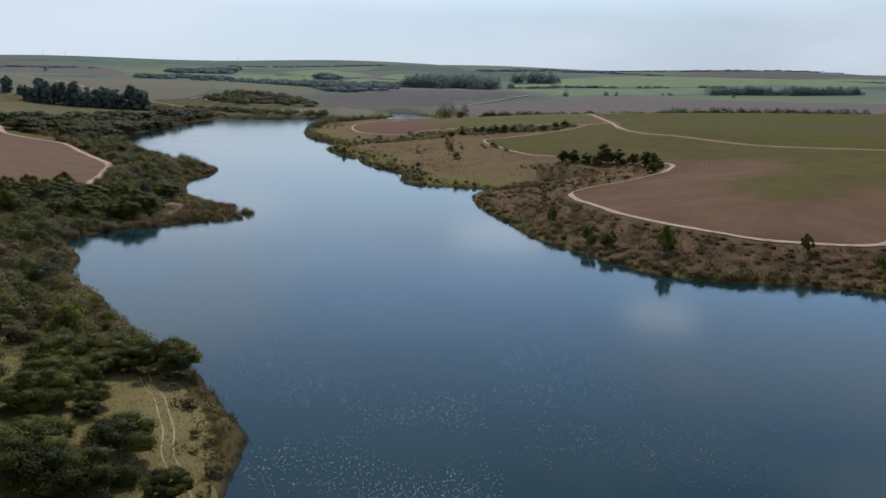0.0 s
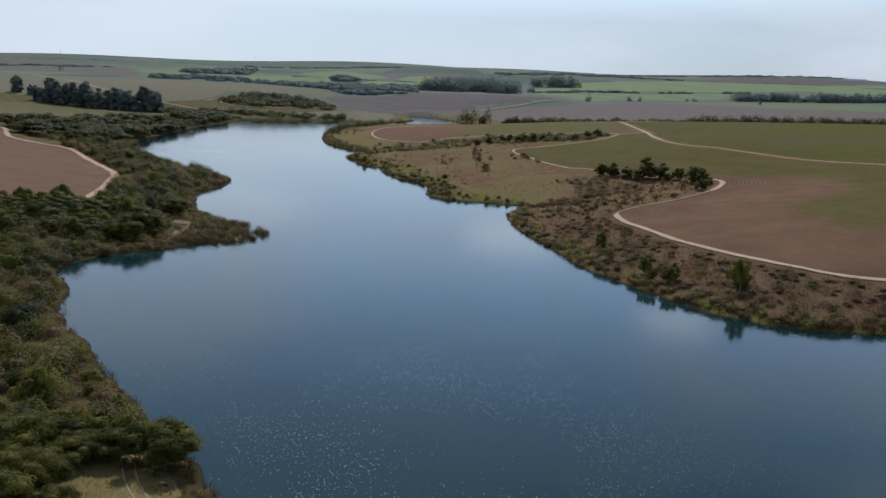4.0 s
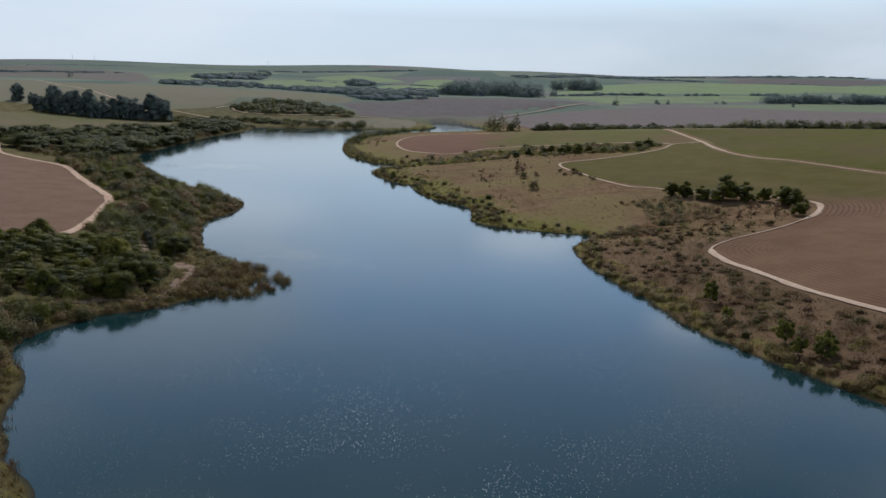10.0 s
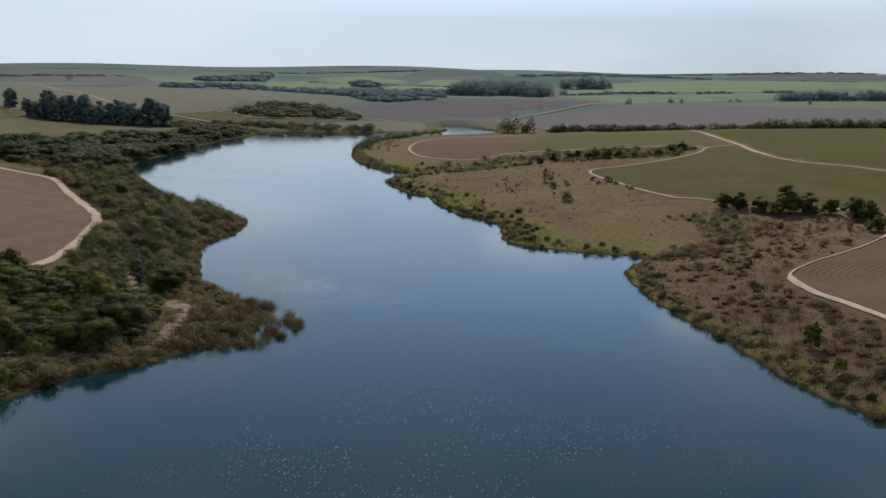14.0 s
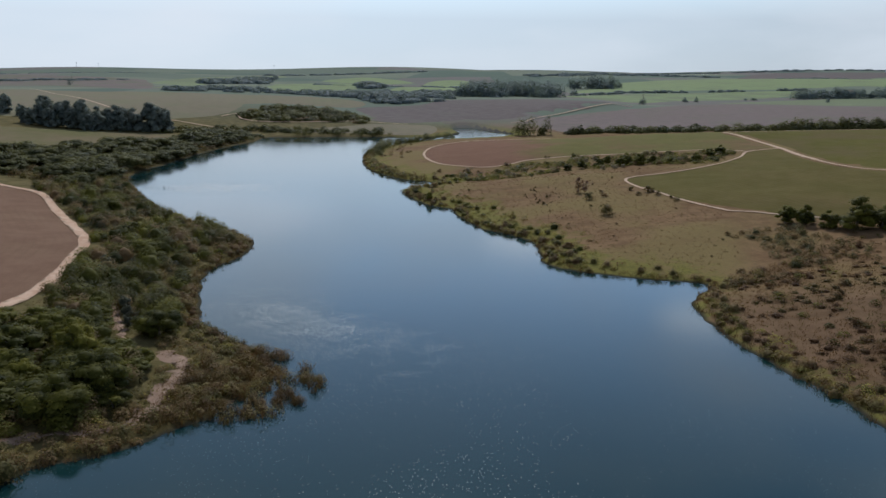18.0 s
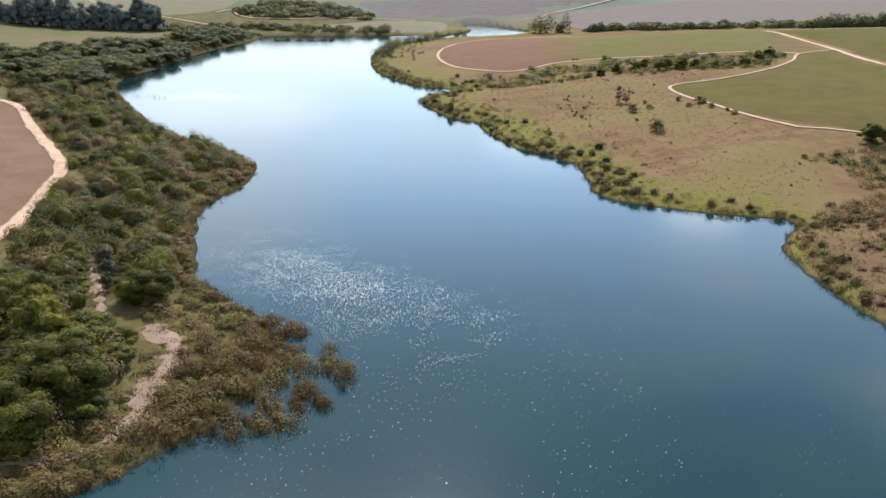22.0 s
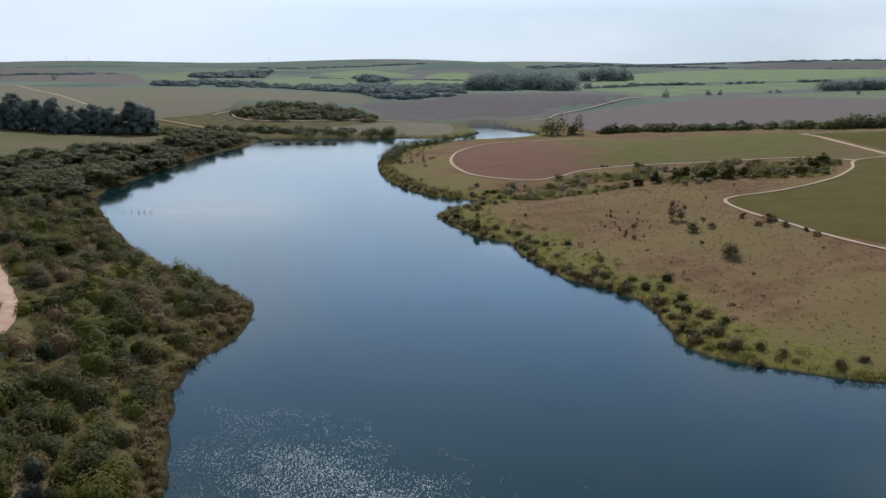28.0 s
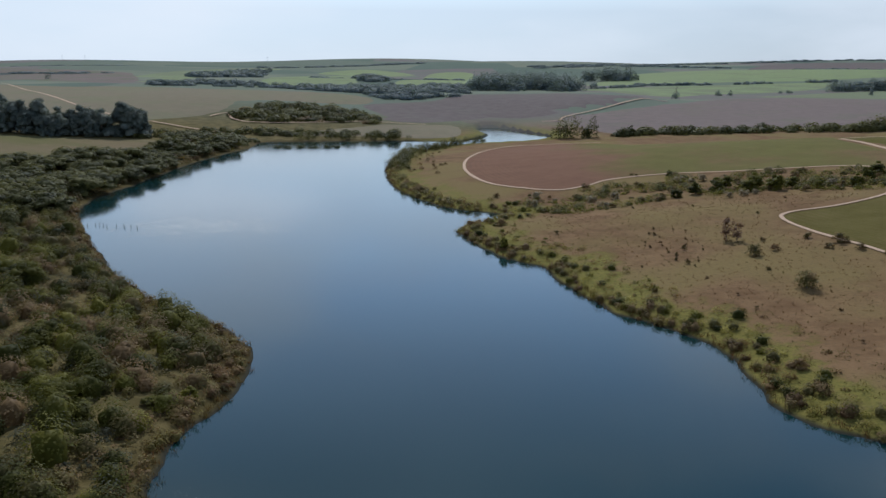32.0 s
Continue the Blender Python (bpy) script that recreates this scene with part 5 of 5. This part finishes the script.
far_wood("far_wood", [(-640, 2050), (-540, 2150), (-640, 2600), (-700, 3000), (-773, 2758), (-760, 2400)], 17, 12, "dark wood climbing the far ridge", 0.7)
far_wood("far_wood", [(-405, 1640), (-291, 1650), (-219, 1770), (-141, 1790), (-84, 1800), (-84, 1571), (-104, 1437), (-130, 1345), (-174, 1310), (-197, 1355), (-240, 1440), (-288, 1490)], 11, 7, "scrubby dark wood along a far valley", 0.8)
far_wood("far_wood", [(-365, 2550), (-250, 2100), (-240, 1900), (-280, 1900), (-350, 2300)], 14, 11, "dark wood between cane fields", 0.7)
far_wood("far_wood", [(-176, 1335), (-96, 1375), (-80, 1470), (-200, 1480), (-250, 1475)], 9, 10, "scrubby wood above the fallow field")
THICKET = [(-297, 1062), (-240, 1052), (-162, 1066), (-168, 1130), (-240, 1176), (-296, 1120)]
far_wood("far_thicket", THICKET, 8, 7, "dark trees of a mixed thicket behind the lake", 0.75, LEAF_SHADE)
far_wood("far_thicket", THICKET, 7, 3.4, "brown and olive growth of a mixed thicket behind the lake", 0.22, LEAF_OLIVE)
far_wood("tree_line", [(-245, 985), (-200, 988), (-135, 992), (-132, 1004), (-200, 1006), (-250, 1008), (-300, 990), (-290, 965)], 7, 6, "trees at the head of the lake", 0.6, LEAF_SHADE)
far_wood("tree_line", [(-340, 905), (-310, 925), (-262, 930), (-244, 900), (-242, 950), (-275, 970), (-340, 940)], 8, 6, "dark trees beside the far shore", 0.8, LEAF_SHADE)
far_wood("tree_line", [(40, 1010), (150, 1030), (280, 1050), (420, 1085), (700, 1150), (690, 1180), (400, 1110), (200, 1060), (40, 1030)], 9, 7, "belt of trees in the valley behind the hill", 0.75, LEAF_SHADE)
far_wood("tree_line", [(230, 1035), (300, 1055), (420, 1085), (560, 1118), (550, 1140), (400, 1108), (280, 1075)], 9, 12, "taller dark trees of a belt behind the hill", 0.95, LEAF_SHADE)
far_wood("tree_line", belt((-8, 1000), (22, 1010), 14), 6, 17, "tall dark trees beside the pond", 1.0, LEAF_SHADE)
scrub("bank_wood", along(LAKE_EAST, 770, 980, 1.0, 13, 3.0, 0.45), 2.6, 5.0, 120, 0.32, LEAF_SHADE, "dark trees along the far eastern point", "woodland")
scrub("far_shore_scrub", along(LAKE_EAST, 640, 935, 0.5, 9, 2.4, 0.3), 1.8, 2.2, 70, 0.28, LEAF_OLIVE, "olive scrub along the far eastern shore")
scrub("far_shore_scrub", scatter([(-104, 905), (-118, 860), (-118, 800), (-112, 745), (-100, 700), (-82, 664), (-66, 655), (-72, 680), (-86, 705), (-92, 760), (-90, 830)], 7, 0.3), 1.3, 1.6, 60, 0.26, LEAF_BROWN, "scattered brown bushes on the far eastern bank")
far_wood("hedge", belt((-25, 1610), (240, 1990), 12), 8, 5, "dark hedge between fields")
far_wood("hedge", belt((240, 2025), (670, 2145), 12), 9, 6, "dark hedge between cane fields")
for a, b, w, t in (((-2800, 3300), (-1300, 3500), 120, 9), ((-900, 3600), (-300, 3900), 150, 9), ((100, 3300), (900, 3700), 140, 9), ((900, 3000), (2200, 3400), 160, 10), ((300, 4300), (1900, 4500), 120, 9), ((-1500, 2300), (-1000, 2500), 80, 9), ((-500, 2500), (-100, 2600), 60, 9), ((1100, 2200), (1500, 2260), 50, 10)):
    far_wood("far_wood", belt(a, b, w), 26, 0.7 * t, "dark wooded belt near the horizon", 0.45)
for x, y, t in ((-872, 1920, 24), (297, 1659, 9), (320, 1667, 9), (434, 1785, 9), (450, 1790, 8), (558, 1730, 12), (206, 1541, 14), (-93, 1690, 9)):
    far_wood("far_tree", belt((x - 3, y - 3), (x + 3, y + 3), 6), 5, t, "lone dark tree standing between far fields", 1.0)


# ---- small built things ----
def beam(bm, a, b, r0, r1, sides=6):
    """A tapered round bar from a to b."""
    a, b = Vector(a), Vector(b)
    q = (b - a).to_track_quat("Z", "Y").to_matrix()
    ring = [[bm.verts.new(p + q @ Vector((r * math.cos(2 * math.pi * k / sides), r * math.sin(2 * math.pi * k / sides), 0))) for k in range(sides)] for p, r in ((a, r0), (b, r1))]
    for k in range(sides):
        bm.faces.new((ring[0][k], ring[0][(k + 1) % sides], ring[1][(k + 1) % sides], ring[1][k]))
    bm.faces.new(ring[1])
    bm.faces.new(ring[0][::-1])


def box(bm, lo, hi):
    v = [bm.verts.new((x, y, z)) for z in (lo[2], hi[2]) for y in (lo[1], hi[1]) for x in (lo[0], hi[0])]
    for f in ((0, 2, 3, 1), (4, 5, 7, 6), (0, 1, 5, 4), (2, 6, 7, 3), (0, 4, 6, 2), (1, 3, 7, 5)):
        bm.faces.new([v[k] for k in f])


def shaped(name, build, material):
    bm = bmesh.new()
    build(bm)
    me = bpy.data.meshes.new(name)
    bm.to_mesh(me)
    bm.free()
    me.materials.append(material)
    return me


WEATHERED = plain_material("weathered_wood", (0.10, 0.085, 0.07), (0.20, 0.17, 0.14), 5.0)
WHITEWASH = plain_material("whitewashed_wall", (0.62, 0.60, 0.55), (0.74, 0.72, 0.68), 0.8)
TILES = plain_material("clay_roof", (0.30, 0.14, 0.09), (0.38, 0.20, 0.13), 1.5)
METAL = plain_material("galvanised_metal", (0.45, 0.46, 0.47), (0.60, 0.61, 0.62), 0.5, 0.45)
DARK_PANE = plain_material("dark_window", (0.02, 0.025, 0.03), (0.04, 0.045, 0.05), 2.0, 0.15)

stake_mesh = shaped("stake", lambda bm: (beam(bm, (0, 0, -1.2), (0.03, 0, 0.5), 0.09, 0.085), beam(bm, (0.03, 0, 0.5), (0.08, 0.02, 1.1), 0.085, 0.05)), WEATHERED)
for k in range(11):
    stake = new("stake", stake_mesh)
    stake.matrix_basis = pose(-218 + 2.1 * k + rng.normal(scale=0.5), 601 - 0.5 * k + rng.normal(scale=0.8), 0, rng.normal(scale=6), rng.normal(scale=6), rng.random() * 360)
    tagged(stake, "weathered wooden stake standing in shallow lake water", "stake", "stakes in the water")


def house(x, y, turn):
    base = new("house")
    base.matrix_basis = pose(x, y, float(height([(x, y)])[0]), 0, 0, turn)
    wall = part("wall", shaped("wall", lambda bm: box(bm, (-9, -5, -1.5), (9, 5, 4.2)), WHITEWASH), base)

    def gable(bm):
        v = [bm.verts.new(p) for p in ((-9.8, -5.8, 4.1), (9.8, -5.8, 4.1), (9.8, 5.8, 4.1), (-9.8, 5.8, 4.1), (-9.8, 0, 7.2), (9.8, 0, 7.2))]
        for f in ((0, 1, 5, 4), (2, 3, 4, 5), (1, 2, 5), (3, 0, 4), (0, 3, 2, 1)):
            bm.faces.new([v[k] for k in f])
    part("roof", shaped("roof", gable, TILES), base, "weathered clay tile roof")
    for k in (-6, 4, 7):
        part("window", shaped("window", lambda bm: box(bm, (k - 0.7, -5.08, 1.2), (k + 0.7, -4.9, 2.6)), DARK_PANE), wall)
    part("door", shaped("door", lambda bm: box(bm, (-1.2, -5.08, 0), (-0.1, -4.9, 2.2)), WEATHERED), wall)
    return tagged(base, "small whitewashed farmhouse among dark plantation trees", "house")


house(700, 2040, -8)
house(725, 2052, 10)


def warehouse(x, y, turn):
    base = new("warehouse")
    base.matrix_basis = pose(x, y, float(height([(x, y)])[0]), 0, 0, turn)
    part("wall", shaped("wall", lambda bm: box(bm, (-55, -12, -4), (55, 12, 7)), WHITEWASH), base)

    def gable(bm):
        v = [bm.verts.new(p) for p in ((-56, -13, 6.9), (56, -13, 6.9), (56, 13, 6.9), (-56, 13, 6.9), (-56, 0, 10.5), (56, 0, 10.5))]
        for f in ((0, 1, 5, 4), (2, 3, 4, 5), (1, 2, 5), (3, 0, 4), (0, 3, 2, 1)):
            bm.faces.new([v[k] for k in f])
    part("roof", shaped("roof", gable, METAL), base, "pale galvanised metal roof")
    return tagged(base, "long pale farm warehouse on the horizon", "warehouse")


warehouse(1830, 4250, 4)


def mast(x, y, tall):
    base = new("mast")
    base.matrix_basis = pose(x, y, float(height([(x, y)])[0]))
    part("pole", shaped("pole", lambda bm: beam(bm, (0, 0, -1), (0, 0, tall), 0.9, 0.35), METAL), base)
    part("platform", shaped("platform", lambda bm: beam(bm, (0, 0, tall * 0.86), (0, 0, tall * 0.93), 2.2, 2.2, 8), METAL), base)
    return tagged(base, "slender pale mast on the far ridge", "mast", "ridge masts")


for x, y, tall in ((-1040, 4400, 26), (-1985, 4350, 24), (-1900, 4400, 20)):
    mast(x, y, tall)


def snag(x, y, tall):
    base = new("dead_tree")
    base.matrix_basis = pose(x, y, float(height([(x, y)])[0]))
    part("trunk", shaped("trunk", lambda bm: (beam(bm, (0, 0, -0.5), (0.2, 0, tall * 0.6), 0.033 * tall, 0.022 * tall), beam(bm, (0.2, 0, tall * 0.6), (0, 0.2, tall), 0.022 * tall, 0.006 * tall)), WEATHERED), base)
    for a in range(4):
        h = tall * (0.55 + 0.1 * a)
        part("branch", shaped("branch", lambda bm: beam(bm, (0.15, 0, h), (0.16 * tall * math.cos(a * 1.9), 0.16 * tall * math.sin(a * 1.9), h + 0.12 * tall), 0.01 * tall, 0.003 * tall), WEATHERED), base)
    return tagged(base, "tall bare dead tree at a field corner", "tree", "dead trees")


for x, y, tall in ((206, 1538, 17),):
    snag(x, y, tall)
